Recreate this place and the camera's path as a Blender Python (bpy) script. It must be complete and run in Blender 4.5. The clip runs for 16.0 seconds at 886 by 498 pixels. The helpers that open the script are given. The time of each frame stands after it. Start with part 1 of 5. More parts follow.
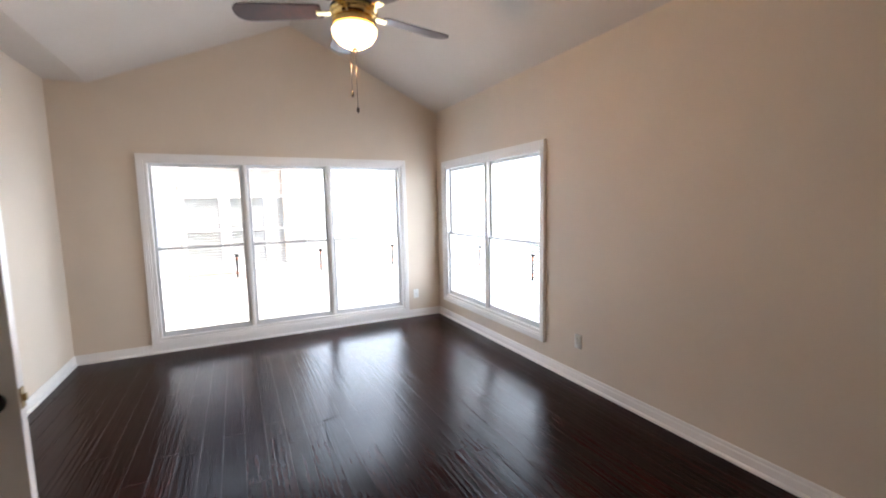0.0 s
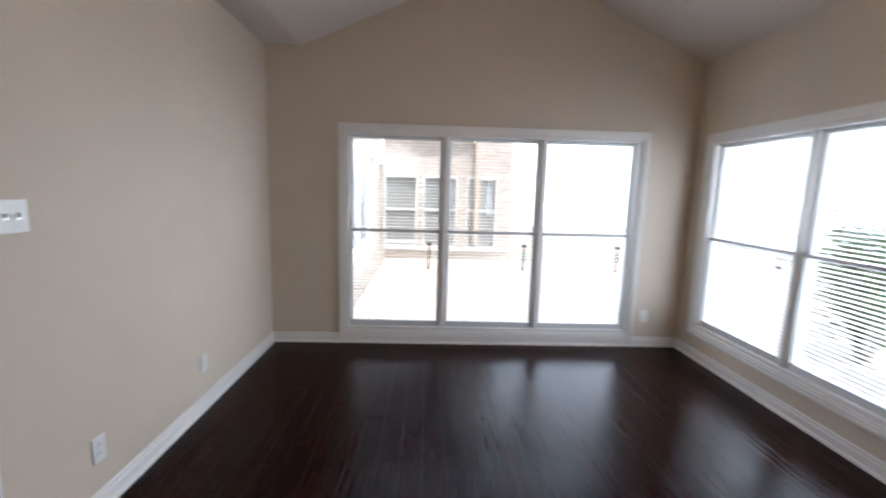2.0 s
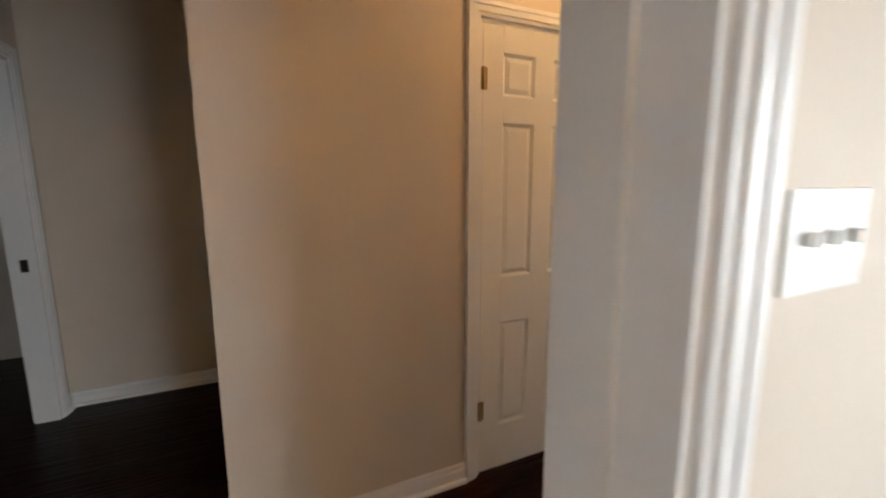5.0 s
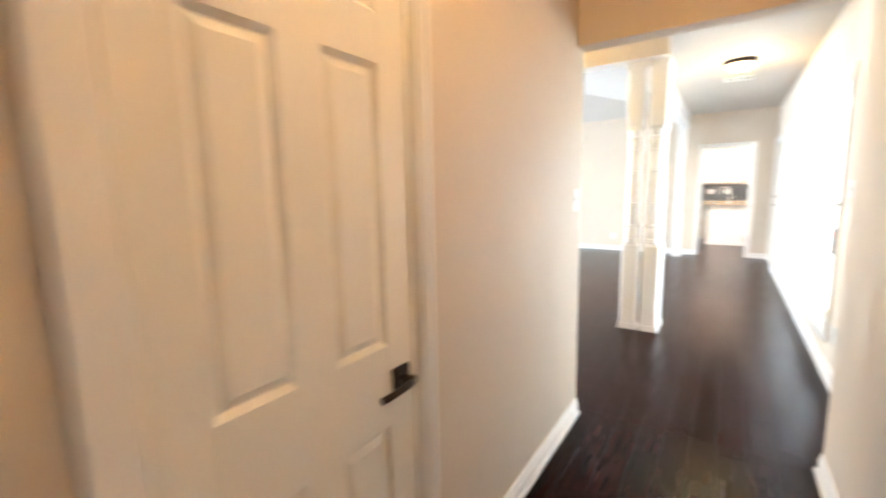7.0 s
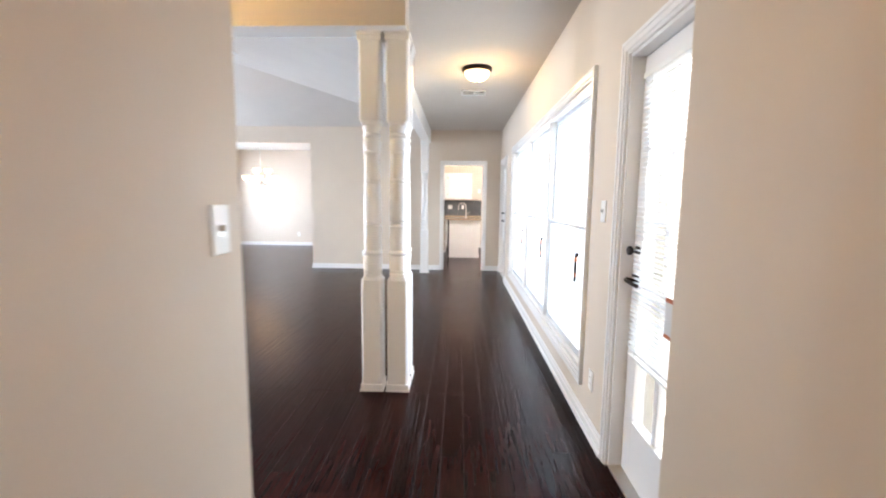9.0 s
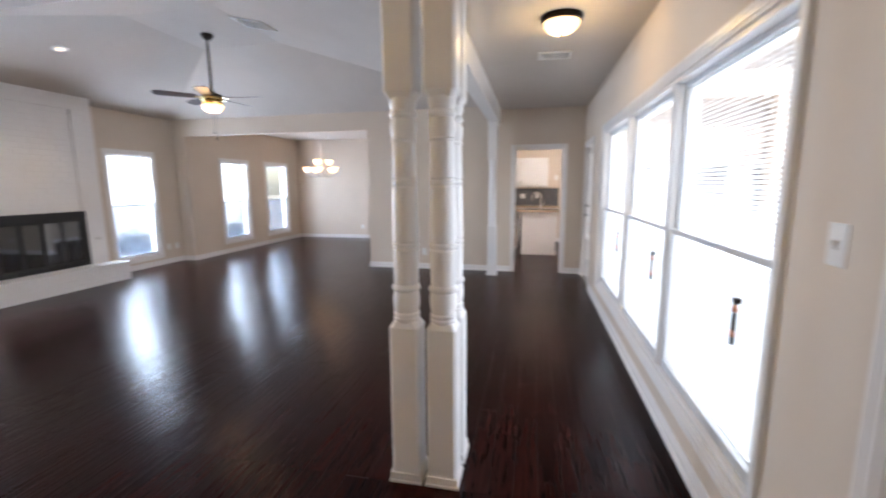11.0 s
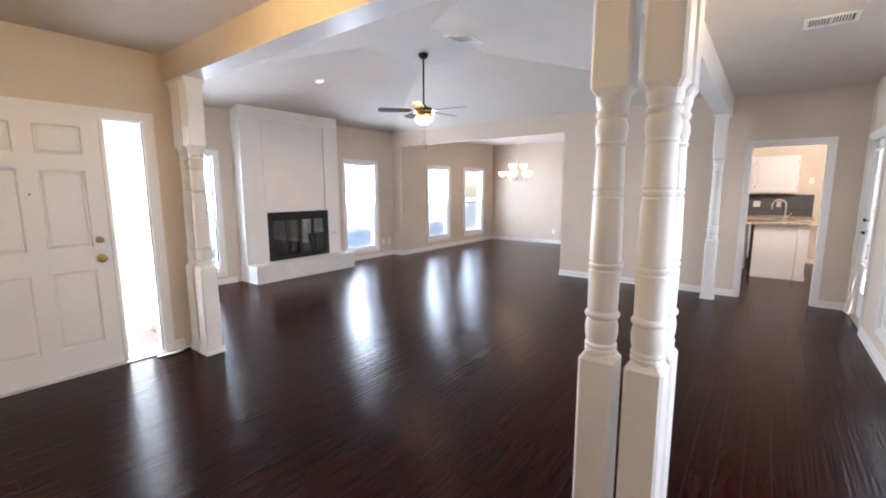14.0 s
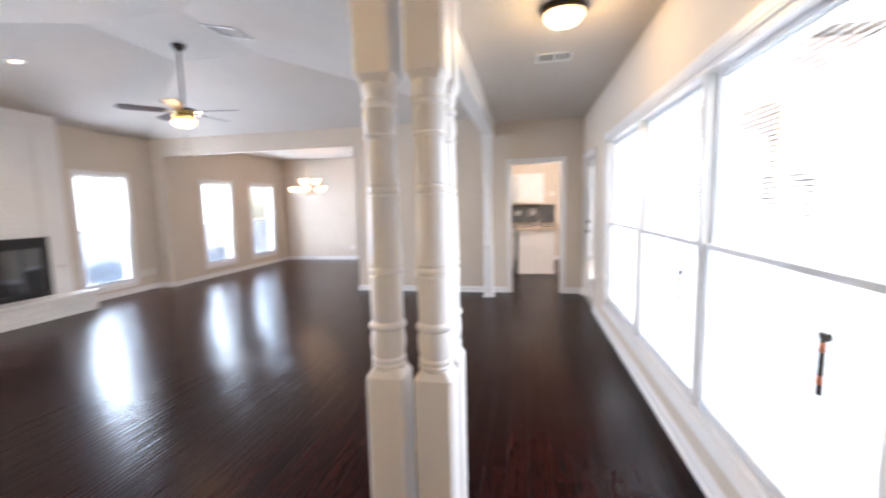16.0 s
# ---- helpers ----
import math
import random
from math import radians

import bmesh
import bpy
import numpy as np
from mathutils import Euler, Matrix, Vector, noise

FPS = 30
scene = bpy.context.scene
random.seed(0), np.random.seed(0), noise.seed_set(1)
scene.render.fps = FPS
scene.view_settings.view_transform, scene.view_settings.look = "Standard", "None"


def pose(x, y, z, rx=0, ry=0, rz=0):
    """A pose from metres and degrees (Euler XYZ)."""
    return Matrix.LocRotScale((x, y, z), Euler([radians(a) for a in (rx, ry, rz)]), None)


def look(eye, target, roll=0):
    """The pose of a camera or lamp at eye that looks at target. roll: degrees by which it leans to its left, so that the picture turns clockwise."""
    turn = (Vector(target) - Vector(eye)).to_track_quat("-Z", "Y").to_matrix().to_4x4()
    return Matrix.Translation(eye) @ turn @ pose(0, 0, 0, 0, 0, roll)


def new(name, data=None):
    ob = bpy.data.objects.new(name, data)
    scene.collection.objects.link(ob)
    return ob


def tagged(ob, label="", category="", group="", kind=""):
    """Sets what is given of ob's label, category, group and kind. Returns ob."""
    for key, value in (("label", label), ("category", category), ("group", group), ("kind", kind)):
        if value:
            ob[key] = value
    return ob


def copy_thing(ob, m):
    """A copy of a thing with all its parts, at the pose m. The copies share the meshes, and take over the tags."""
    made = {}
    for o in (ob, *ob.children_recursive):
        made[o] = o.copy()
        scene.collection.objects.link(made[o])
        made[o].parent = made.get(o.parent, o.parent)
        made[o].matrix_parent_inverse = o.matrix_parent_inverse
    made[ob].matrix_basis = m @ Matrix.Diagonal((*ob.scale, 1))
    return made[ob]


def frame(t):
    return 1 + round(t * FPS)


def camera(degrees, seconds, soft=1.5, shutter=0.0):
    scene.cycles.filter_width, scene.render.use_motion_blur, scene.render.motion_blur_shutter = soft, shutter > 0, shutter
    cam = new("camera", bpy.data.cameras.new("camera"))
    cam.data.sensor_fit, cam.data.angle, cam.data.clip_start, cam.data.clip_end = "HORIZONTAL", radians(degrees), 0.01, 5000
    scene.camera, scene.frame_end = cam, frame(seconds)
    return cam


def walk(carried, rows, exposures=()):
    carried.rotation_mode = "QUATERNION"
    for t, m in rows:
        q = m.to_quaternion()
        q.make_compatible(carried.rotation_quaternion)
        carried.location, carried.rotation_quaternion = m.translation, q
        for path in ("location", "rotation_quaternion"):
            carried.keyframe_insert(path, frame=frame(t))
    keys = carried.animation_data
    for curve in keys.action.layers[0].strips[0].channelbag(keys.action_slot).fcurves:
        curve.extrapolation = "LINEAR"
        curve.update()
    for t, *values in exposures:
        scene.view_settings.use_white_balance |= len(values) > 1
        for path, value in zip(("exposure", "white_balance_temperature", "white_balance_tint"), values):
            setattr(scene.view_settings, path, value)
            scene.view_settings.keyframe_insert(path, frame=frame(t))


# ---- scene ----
# camera and its walk
cam = camera(93.0, 16.0, soft=1.9, shutter=0.7)
EXPOSURES = [(0.0, 1.15, 6450, 17), (0.5, 0.8, 6450, 17), (1.0, 0.68, 6400, 17), (2.0, 0.2, 6300, 17), (3.0, 0.15, 6400, 15), (3.5, 0.22, 6550, 14), (4.2, 0.62, 6650, 13), (6.3, 2.4, 6500, 9), (8.2, 2.0, 6300, 11),
             (10.3, 0.8, 6350, 19), (11.0, 0.62, 6350, 19), (12.0, 0.74, 6400, 19), (14.0, 1.02, 6500, 19), (16.0, 1.1, 6500, 19)]
PATH = [
    (0, (2.799, -5.241, 1.448), (3.673, -3.455, 1.238), -1.2),
    (0.5, (2.818, -4.934, 1.446), (3.688, -3.155, 1.167), -0.1),
    (1, (2.845, -4.621, 1.446), (3.469, -2.747, 1.136), 0.3),
    (1.5, (2.83, -4.34, 1.422), (3.181, -2.394, 1.121), -0.0),
    (2, (2.762, -4.053, 1.451), (2.837, -2.074, 1.169), 1.6),
    (2.5, (2.659, -3.798, 1.44), (2.296, -1.849, 1.182), 2.0),
    (3, (2.491, -3.594, 1.421), (1.562, -1.836, 1.209), 1.9),
    (3.5, (2.284, -3.431, 1.397), (0.863, -2.049, 1.133), 1.1),
    (4, (2.047, -3.312, 1.4), (0.307, -2.367, 1.114), 0.1),
    (4.2, (1.964, -3.28, 1.400), (0.167, -2.463, 1.087), -0.2),
    (6.3, (0.953, -2.865, 1.34), (-0.636, -1.678, 1.083), -0.7),
    (6.5, (0.877, -2.777, 1.339), (-0.604, -1.456, 1.091), -0.4),
    (7, (0.686, -2.477, 1.346), (-0.423, -0.836, 1.067), -1.1),
    (7.5, (0.592, -2.157, 1.338), (-0.08, -0.296, 1.046), 0.3),
    (8, (0.545, -1.82, 1.342), (0.119, 0.121, 1.111), -0.0),
    (8.2, (0.536, -1.693, 1.344), (0.241, 0.273, 1.121), 0.4),
    (10.3, (0.597, -0.329, 1.396), (0.593, 1.65, 1.103), 0.7),
    (10.5, (0.585, -0.263, 1.412), (0.49, 1.709, 1.094), 0.0),
    (11, (0.537, -0.109, 1.466), (0.128, 1.825, 1.163), -0.4),
    (11.5, (0.514, -0.028, 1.492), (-0.201, 1.815, 1.191), -0.0),
    (12, (0.49, 0.008, 1.5), (-0.413, 1.767, 1.199), 0.7),
    (12.5, (0.467, 0.023, 1.501), (-0.595, 1.691, 1.201), 0.5),
    (13, (0.453, 0.038, 1.496), (-0.696, 1.646, 1.191), 0.3),
    (13.5, (0.456, 0.044, 1.494), (-0.72, 1.633, 1.192), -0.0),
    (14, (0.46, 0.04, 1.497), (-0.744, 1.611, 1.212), -0.2),
    (14.5, (0.466, 0.056, 1.488), (-0.744, 1.62, 1.187), -0.1),
    (15, (0.475, 0.093, 1.472), (-0.673, 1.702, 1.17), -0.2),
    (15.5, (0.472, 0.188, 1.441), (-0.38, 1.975, 1.155), -0.2),
    (16, (0.462, 0.311, 1.422), (0.08, 2.263, 1.211), -1.4),
]
walk(cam, [(t, look(eye, target, roll)) for t, eye, target, roll in PATH], EXPOSURES)

# world, sun and the daylight at the openings
world = bpy.data.worlds.new("sky")
scene.world = world
world.use_nodes = True
wn = world.node_tree.nodes
sky = wn.new("ShaderNodeTexSky")
sky.sky_type = "NISHITA"
sky.sun_disc = False
sky.sun_elevation = radians(65)
sky.sun_rotation = radians(160)
wn["Background"].inputs[1].default_value = 0.15
world.node_tree.links.new(sky.outputs[0], wn["Background"].inputs[0])

sun_data = bpy.data.lights.new("sun", "SUN")
sun_data.energy, sun_data.angle, sun_data.color = 5.0, radians(0.5), (1.0, 0.95, 0.87)
sun = new("sun", sun_data)
sun.matrix_world = look((0, 0, 0), (-0.25, 0.6, -1.4))


def window_light(name, place, target, width, height, watts, colour=(0.77, 0.885, 1.0)):
    """Sky light that comes in at one opening."""
    data = bpy.data.lights.new(name, "AREA")
    data.shape, data.size, data.size_y, data.energy, data.color = "RECTANGLE", width, height, watts, colour
    ob = new(name, data)
    ob.matrix_world = look(place, target)
    return ob


def bulb(name, place, watts, colour=(1.0, 0.665, 0.335), radius=0.05):
    data = bpy.data.lights.new(name, "POINT")
    data.energy, data.color, data.shadow_soft_size = watts, colour, radius
    ob = new(name, data)
    ob.location = place
    return ob


# materials
def nodes_of(name, rough=0.5, metal=0.0):
    m = bpy.data.materials.new(name)
    m.use_nodes = True
    nt = m.node_tree
    b = nt.nodes["Principled BSDF"]
    b.inputs["Roughness"].default_value, b.inputs["Metallic"].default_value = rough, metal
    return m, nt, b


def coords(nt, scale=(1, 1, 1), world_space=True):
    if world_space:
        src = nt.nodes.new("ShaderNodeNewGeometry").outputs["Position"]
    else:
        src = nt.nodes.new("ShaderNodeTexCoord").outputs["Object"]
    mp = nt.nodes.new("ShaderNodeMapping")
    mp.inputs["Scale"].default_value = scale
    nt.links.new(src, mp.inputs["Vector"])
    return mp.outputs["Vector"]


def noise_node(nt, vec, scale, detail=4.0, rough=0.55):
    n = nt.nodes.new("ShaderNodeTexNoise")
    n.inputs["Scale"].default_value, n.inputs["Detail"].default_value, n.inputs["Roughness"].default_value = scale, detail, rough
    nt.links.new(vec, n.inputs["Vector"])
    return n.outputs["Fac"]


def ramp(nt, fac, a, b, lo=0.3, hi=0.7):
    r = nt.nodes.new("ShaderNodeValToRGB")
    r.color_ramp.elements[0].position, r.color_ramp.elements[1].position = lo, hi
    r.color_ramp.elements[0].color, r.color_ramp.elements[1].color = (*a, 1), (*b, 1)
    nt.links.new(fac, r.inputs["Fac"])
    return r.outputs["Color"]


def bump(nt, bsdf, fac, strength, distance):
    b = nt.nodes.new("ShaderNodeBump")
    b.inputs["Strength"].default_value, b.inputs["Distance"].default_value = strength, distance
    nt.links.new(fac, b.inputs["Height"])
    nt.links.new(b.outputs["Normal"], bsdf.inputs["Normal"])
    return b


def paint(name, colour, rough=0.6, spread=0.04, grain=260.0, relief=0.15, metal=0.0):
    """Painted or plain surface: broad unevenness of tone, fine relief."""
    m, nt, b = nodes_of(name, rough, metal)
    v = coords(nt)
    dark = tuple(c * (1 - spread) for c in colour)
    light = tuple(min(1, c * (1 + spread)) for c in colour)
    nt.links.new(ramp(nt, noise_node(nt, v, 1.7, 5), dark, light), b.inputs["Base Color"])
    bump(nt, b, noise_node(nt, v, grain, 3), relief, 0.002)
    return m


WALL = paint("wall_paint", (0.65, 0.55, 0.445), 0.62, 0.03, 220, 0.22)
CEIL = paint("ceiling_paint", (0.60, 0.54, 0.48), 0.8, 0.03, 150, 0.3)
TRIM = paint("trim_paint", (0.80, 0.77, 0.74), 0.3, 0.02, 90, 0.05)
DOORP = paint("door_paint", (0.80, 0.76, 0.69), 0.34, 0.02, 120, 0.06)
WHITE_BRICK = paint("painted_brick", (0.82, 0.80, 0.78), 0.5, 0.03, 130, 0.5)
PLASTIC = paint("white_plastic", (0.80, 0.79, 0.76), 0.3, 0.01, 60, 0.02)
BLACK = paint("black_metal", (0.012, 0.012, 0.013), 0.45, 0.15, 300, 0.2)
BRONZE = paint("dark_bronze", (0.028, 0.019, 0.014), 0.38, 0.2, 200, 0.08, 0.7)
BRASS = paint("aged_brass", (0.34, 0.24, 0.11), 0.28, 0.15, 150, 0.06, 1.0)
POLISHED = paint("polished_brass", (0.84, 0.64, 0.27), 0.16, 0.08, 150, 0.03, 1.0)
STEEL = paint("brushed_nickel", (0.55, 0.52, 0.48), 0.3, 0.08, 250, 0.05, 1.0)
CABINET = paint("cabinet_paint", (0.82, 0.80, 0.77), 0.4, 0.02, 100, 0.05)
CONCRETE = paint("patio_concrete", (0.62, 0.56, 0.50), 0.85, 0.12, 60, 0.6)
ALU = paint("window_frame_paint", (0.62, 0.62, 0.62), 0.4, 0.03, 100, 0.05)
ROOFING = paint("roof_shingle", (0.16, 0.14, 0.12), 0.9, 0.2, 40, 0.8)
GRASS = paint("dry_ground", (0.40, 0.38, 0.31), 0.9, 0.2, 30, 1.0)
TAGRED = paint("orange_band", (0.42, 0.12, 0.04), 0.5)
# backing colour that puts washed-out glare into the far wing's panes
GLARE_BACK = paint("glare_backing", (0.46, 0.43, 0.40), 0.6, 0.05, 50, 0.1)
MORTAR = paint("brick_mortar", (0.50, 0.45, 0.38), 0.9, 0.1, 120, 0.6)
# tan that puts shade into the colour of the cream drawer fronts
SHADED_FRONT = paint("shaded_cream", (0.40, 0.24, 0.12), 0.45, 0.25, 60, 0.2)
TILE = paint("slate_tile", (0.085, 0.09, 0.095), 0.4, 0.35, 40, 0.4)


def wood_floor_material():
    m, nt, b = nodes_of("dark_scraped_wood", 0.2)
    info = nt.nodes.new("ShaderNodeObjectInfo")
    isl = nt.nodes.new("ShaderNodeNewGeometry")
    add = nt.nodes.new("ShaderNodeMath")
    add.operation = "ADD"
    nt.links.new(info.outputs["Random"], add.inputs[0])
    nt.links.new(isl.outputs["Random Per Island"], add.inputs[1])
    v = coords(nt, (14, 1.1, 6))
    off = nt.nodes.new("ShaderNodeVectorMath")
    off.operation = "ADD"
    mul = nt.nodes.new("ShaderNodeMath")
    mul.operation = "MULTIPLY"
    mul.inputs[1].default_value = 37.0
    nt.links.new(add.outputs[0], mul.inputs[0])
    comb = nt.nodes.new("ShaderNodeCombineXYZ")
    nt.links.new(mul.outputs[0], comb.inputs["Y"])
    nt.links.new(v, off.inputs[0])
    nt.links.new(comb.outputs[0], off.inputs[1])
    grain = noise_node(nt, off.outputs[0], 3.0, 7, 0.62)
    col = ramp(nt, grain, (0.006, 0.0014, 0.0011), (0.030, 0.0072, 0.0052), 0.3, 0.75)
    tone = nt.nodes.new("ShaderNodeHueSaturation")
    mr = nt.nodes.new("ShaderNodeMapRange")
    mr.inputs["From Max"].default_value = 2.0
    mr.inputs["To Min"].default_value, mr.inputs["To Max"].default_value = 0.55, 1.5
    nt.links.new(add.outputs[0], mr.inputs["Value"])
    nt.links.new(mr.outputs[0], tone.inputs["Value"])
    nt.links.new(col, tone.inputs["Color"])
    nt.links.new(tone.outputs[0], b.inputs["Base Color"])
    v2 = coords(nt, (62, 0.9, 1))
    off2 = nt.nodes.new("ShaderNodeVectorMath")
    off2.operation = "ADD"
    nt.links.new(v2, off2.inputs[0])
    nt.links.new(comb.outputs[0], off2.inputs[1])
    scrape = noise_node(nt, off2.outputs[0], 1.0, 2, 0.4)
    bump(nt, b, scrape, 0.55, 0.005)
    rr = nt.nodes.new("ShaderNodeMapRange")
    rr.inputs["To Min"].default_value, rr.inputs["To Max"].default_value = 0.155, 0.255
    nt.links.new(noise_node(nt, coords(nt, (5, 2, 1)), 1.6, 5), rr.inputs["Value"])
    nt.links.new(rr.outputs[0], b.inputs["Roughness"])
    b.inputs["Specular IOR Level"].default_value = 0.085
    b.inputs["Specular Tint"].default_value = (0.88, 0.92, 1.0, 1)
    return m


FLOOR = wood_floor_material()


def brick_material():
    m, nt, b = nodes_of("pale_brick", 0.85)
    info = nt.nodes.new("ShaderNodeNewGeometry")
    c = ramp(nt, info.outputs["Random Per Island"], (0.56, 0.48, 0.41), (0.74, 0.67, 0.59), 0.0, 1.0)
    nt.links.new(c, b.inputs["Base Color"])
    bump(nt, b, noise_node(nt, coords(nt), 70, 5), 0.6, 0.004)
    return m


BRICK = brick_material()


def glass_material(name, tint=(1, 1, 1), clear=0.9):
    """Thin pane: light passes straight, a little of it is mirrored."""
    m = bpy.data.materials.new(name)
    m.use_nodes = True
    nt = m.node_tree
    nt.nodes.remove(nt.nodes["Principled BSDF"])
    tr = nt.nodes.new("ShaderNodeBsdfTransparent")
    tr.inputs["Color"].default_value = (*tint, 1)
    gl = nt.nodes.new("ShaderNodeBsdfGlossy")
    gl.inputs["Roughness"].default_value = 0.02
    mx = nt.nodes.new("ShaderNodeMixShader")
    mx.inputs[0].default_value = 1 - clear
    nt.links.new(tr.outputs[0], mx.inputs[1])
    nt.links.new(gl.outputs[0], mx.inputs[2])
    nt.links.new(mx.outputs[0], nt.nodes["Material Output"].inputs[0])
    return m


GLASS = glass_material("window_glass", (0.96, 0.98, 0.98), 0.96)
SMOKED = glass_material("smoked_glass", (0.2, 0.21, 0.23), 0.82)


def screen_material():
    """Insect screen: fine grey mesh that lets most light pass."""
    m = bpy.data.materials.new("insect_screen")
    m.use_nodes = True
    nt = m.node_tree
    b = nt.nodes["Principled BSDF"]
    b.inputs["Base Color"].default_value, b.inputs["Roughness"].default_value = (0.20, 0.24, 0.31, 1), 0.6
    tr = nt.nodes.new("ShaderNodeBsdfTransparent")
    mx = nt.nodes.new("ShaderNodeMixShader")
    mx.inputs[0].default_value = 0.46
    nt.links.new(tr.outputs[0], mx.inputs[1])
    nt.links.new(b.outputs[0], mx.inputs[2])
    nt.links.new(mx.outputs[0], nt.nodes["Material Output"].inputs[0])
    return m


SCREEN = screen_material()


def slat_material():
    m, nt, b = nodes_of("blind_slat", 0.4)
    b.inputs["Base Color"].default_value = (0.86, 0.86, 0.84, 1)
    tl = nt.nodes.new("ShaderNodeBsdfTranslucent")
    tl.inputs["Color"].default_value = (0.86, 0.88, 0.9, 1)
    mx = nt.nodes.new("ShaderNodeMixShader")
    mx.inputs[0].default_value = 0.52
    nt.links.new(b.outputs[0], mx.inputs[1])
    nt.links.new(tl.outputs[0], mx.inputs[2])
    nt.links.new(mx.outputs[0], nt.nodes["Material Output"].inputs[0])
    return m


SLAT = slat_material()


def glow_material(name, colour, strength):
    m, nt, b = nodes_of(name, 0.4)
    b.inputs["Base Color"].default_value = (0.85, 0.82, 0.76, 1)
    b.inputs["Emission Color"].default_value = (*colour, 1)
    b.inputs["Emission Strength"].default_value = strength
    return m


LAMP_GLASS = glow_material("lit_frosted_glass", (1.0, 0.60, 0.27), 3.5)
LAMP_WHITE = glow_material("lit_white_glass", (1.0, 0.60, 0.28), 2.0)


def granite_material():
    m, nt, b = nodes_of("granite", 0.2)
    nt.links.new(ramp(nt, noise_node(nt, coords(nt), 45, 8, 0.7), (0.22, 0.15, 0.09), (0.62, 0.52, 0.38), 0.35, 0.65), b.inputs["Base Color"])
    return m


GRANITE = granite_material()


def blade_material():
    m, nt, b = nodes_of("dark_walnut_blade", 0.4)
    nt.links.new(ramp(nt, noise_node(nt, coords(nt, (3, 3, 1), False), 9, 6), (0.018, 0.008, 0.006), (0.05, 0.02, 0.014)), b.inputs["Base Color"])
    return m


BLADE = blade_material()


def leaf_material(name, dark, light):
    m, nt, b = nodes_of(name, 0.55)
    g = nt.nodes.new("ShaderNodeNewGeometry")
    nt.links.new(ramp(nt, g.outputs["Random Per Island"], dark, light, 0, 1), b.inputs["Base Color"])
    return m


LEAF = leaf_material("green_leaf", (0.05, 0.09, 0.035), (0.16, 0.23, 0.10))
PALE_LEAF = leaf_material("grey_green_leaf", (0.10, 0.14, 0.11), (0.24, 0.29, 0.24))


# mesh helpers
def box(bm, x0, x1, y0, y1, z0, z1, bevel=0.0):
    m = Matrix.Translation(((x0 + x1) / 2, (y0 + y1) / 2, (z0 + z1) / 2)) @ Matrix.Diagonal((x1 - x0, y1 - y0, z1 - z0, 1))
    r = bmesh.ops.create_cube(bm, size=1, matrix=m)
    if bevel:
        edges = list({e for v in r["verts"] for e in v.link_edges})
        bmesh.ops.bevel(bm, geom=edges, offset=bevel, segments=2, affect="EDGES", profile=0.5)
    return bm


def lathe(bm, profile, steps=24, place=(0, 0, 0), axis="Z"):
    """Turns (radius, height) pairs about an axis through place."""
    rings = []
    turn = {"Z": Matrix(), "X": Matrix.Rotation(radians(90), 4, "Y"), "Y": Matrix.Rotation(radians(-90), 4, "X")}[axis]
    m = Matrix.Translation(place) @ turn
    for r, h in profile:
        rings.append([bm.verts.new(m @ Vector((r * math.cos(2 * math.pi * i / steps), r * math.sin(2 * math.pi * i / steps), h))) for i in range(steps)])
    for a, b in zip(rings, rings[1:]):
        for i in range(steps):
            bm.faces.new((a[i], a[(i + 1) % steps], b[(i + 1) % steps], b[i])).smooth = True
    for p, q, s, ring in zip(profile, profile[1:], profile[2:], rings[1:]):
        bend = Vector((q[0] - p[0], q[1] - p[1])).angle(Vector((s[0] - q[0], s[1] - q[1])), 0.0)
        if bend > radians(32):
            for i in range(steps):
                e = bm.edges.get((ring[i], ring[(i + 1) % steps]))
                if e:
                    e.smooth = False
    for ring in (rings[0], rings[-1]):
        if profile[0 if ring is rings[0] else -1][0] > 1e-4:
            bm.faces.new(ring if ring is rings[-1] else ring[::-1])
    return bm


def tube(bm, points, radius, steps=10):
    """A round bar along points."""
    rings = []
    pts = [Vector(p) for p in points]
    for i, p in enumerate(pts):
        d = (pts[min(i + 1, len(pts) - 1)] - pts[max(i - 1, 0)]).normalized()
        u = d.cross(Vector((0, 0, 1)) if abs(d.z) < 0.9 else Vector((1, 0, 0))).normalized()
        w = d.cross(u)
        rings.append([bm.verts.new(p + radius * (math.cos(2 * math.pi * k / steps) * u + math.sin(2 * math.pi * k / steps) * w)) for k in range(steps)])
    for a, b in zip(rings, rings[1:]):
        for i in range(steps):
            bm.faces.new((a[i], b[i], b[(i + 1) % steps], a[(i + 1) % steps])).smooth = True
    bm.faces.new(rings[0])
    bm.faces.new(rings[-1][::-1])
    return bm


def mesh_of(name, bm, material):
    bmesh.ops.recalc_face_normals(bm, faces=bm.faces)
    me = bpy.data.meshes.new(name)
    bm.to_mesh(me)
    bm.free()
    me.materials.append(material)
    return me


def part(name, bm, material, parent, label=""):
    ob = new(name, mesh_of(name, bm, material))
    ob.parent = parent
    return tagged(ob, label)


def solid(name, bm, material, label="", category="", kind="", group=""):
    return tagged(new(name, mesh_of(name, bm, material)), label, category, group, kind)


def empty(name, place, label="", category="", group="", kind="", rz=0):
    ob = new(name)
    ob.empty_display_size = 0.1
    ob.matrix_world = pose(*place, 0, 0, rz)
    return tagged(ob, label, category, group, kind)


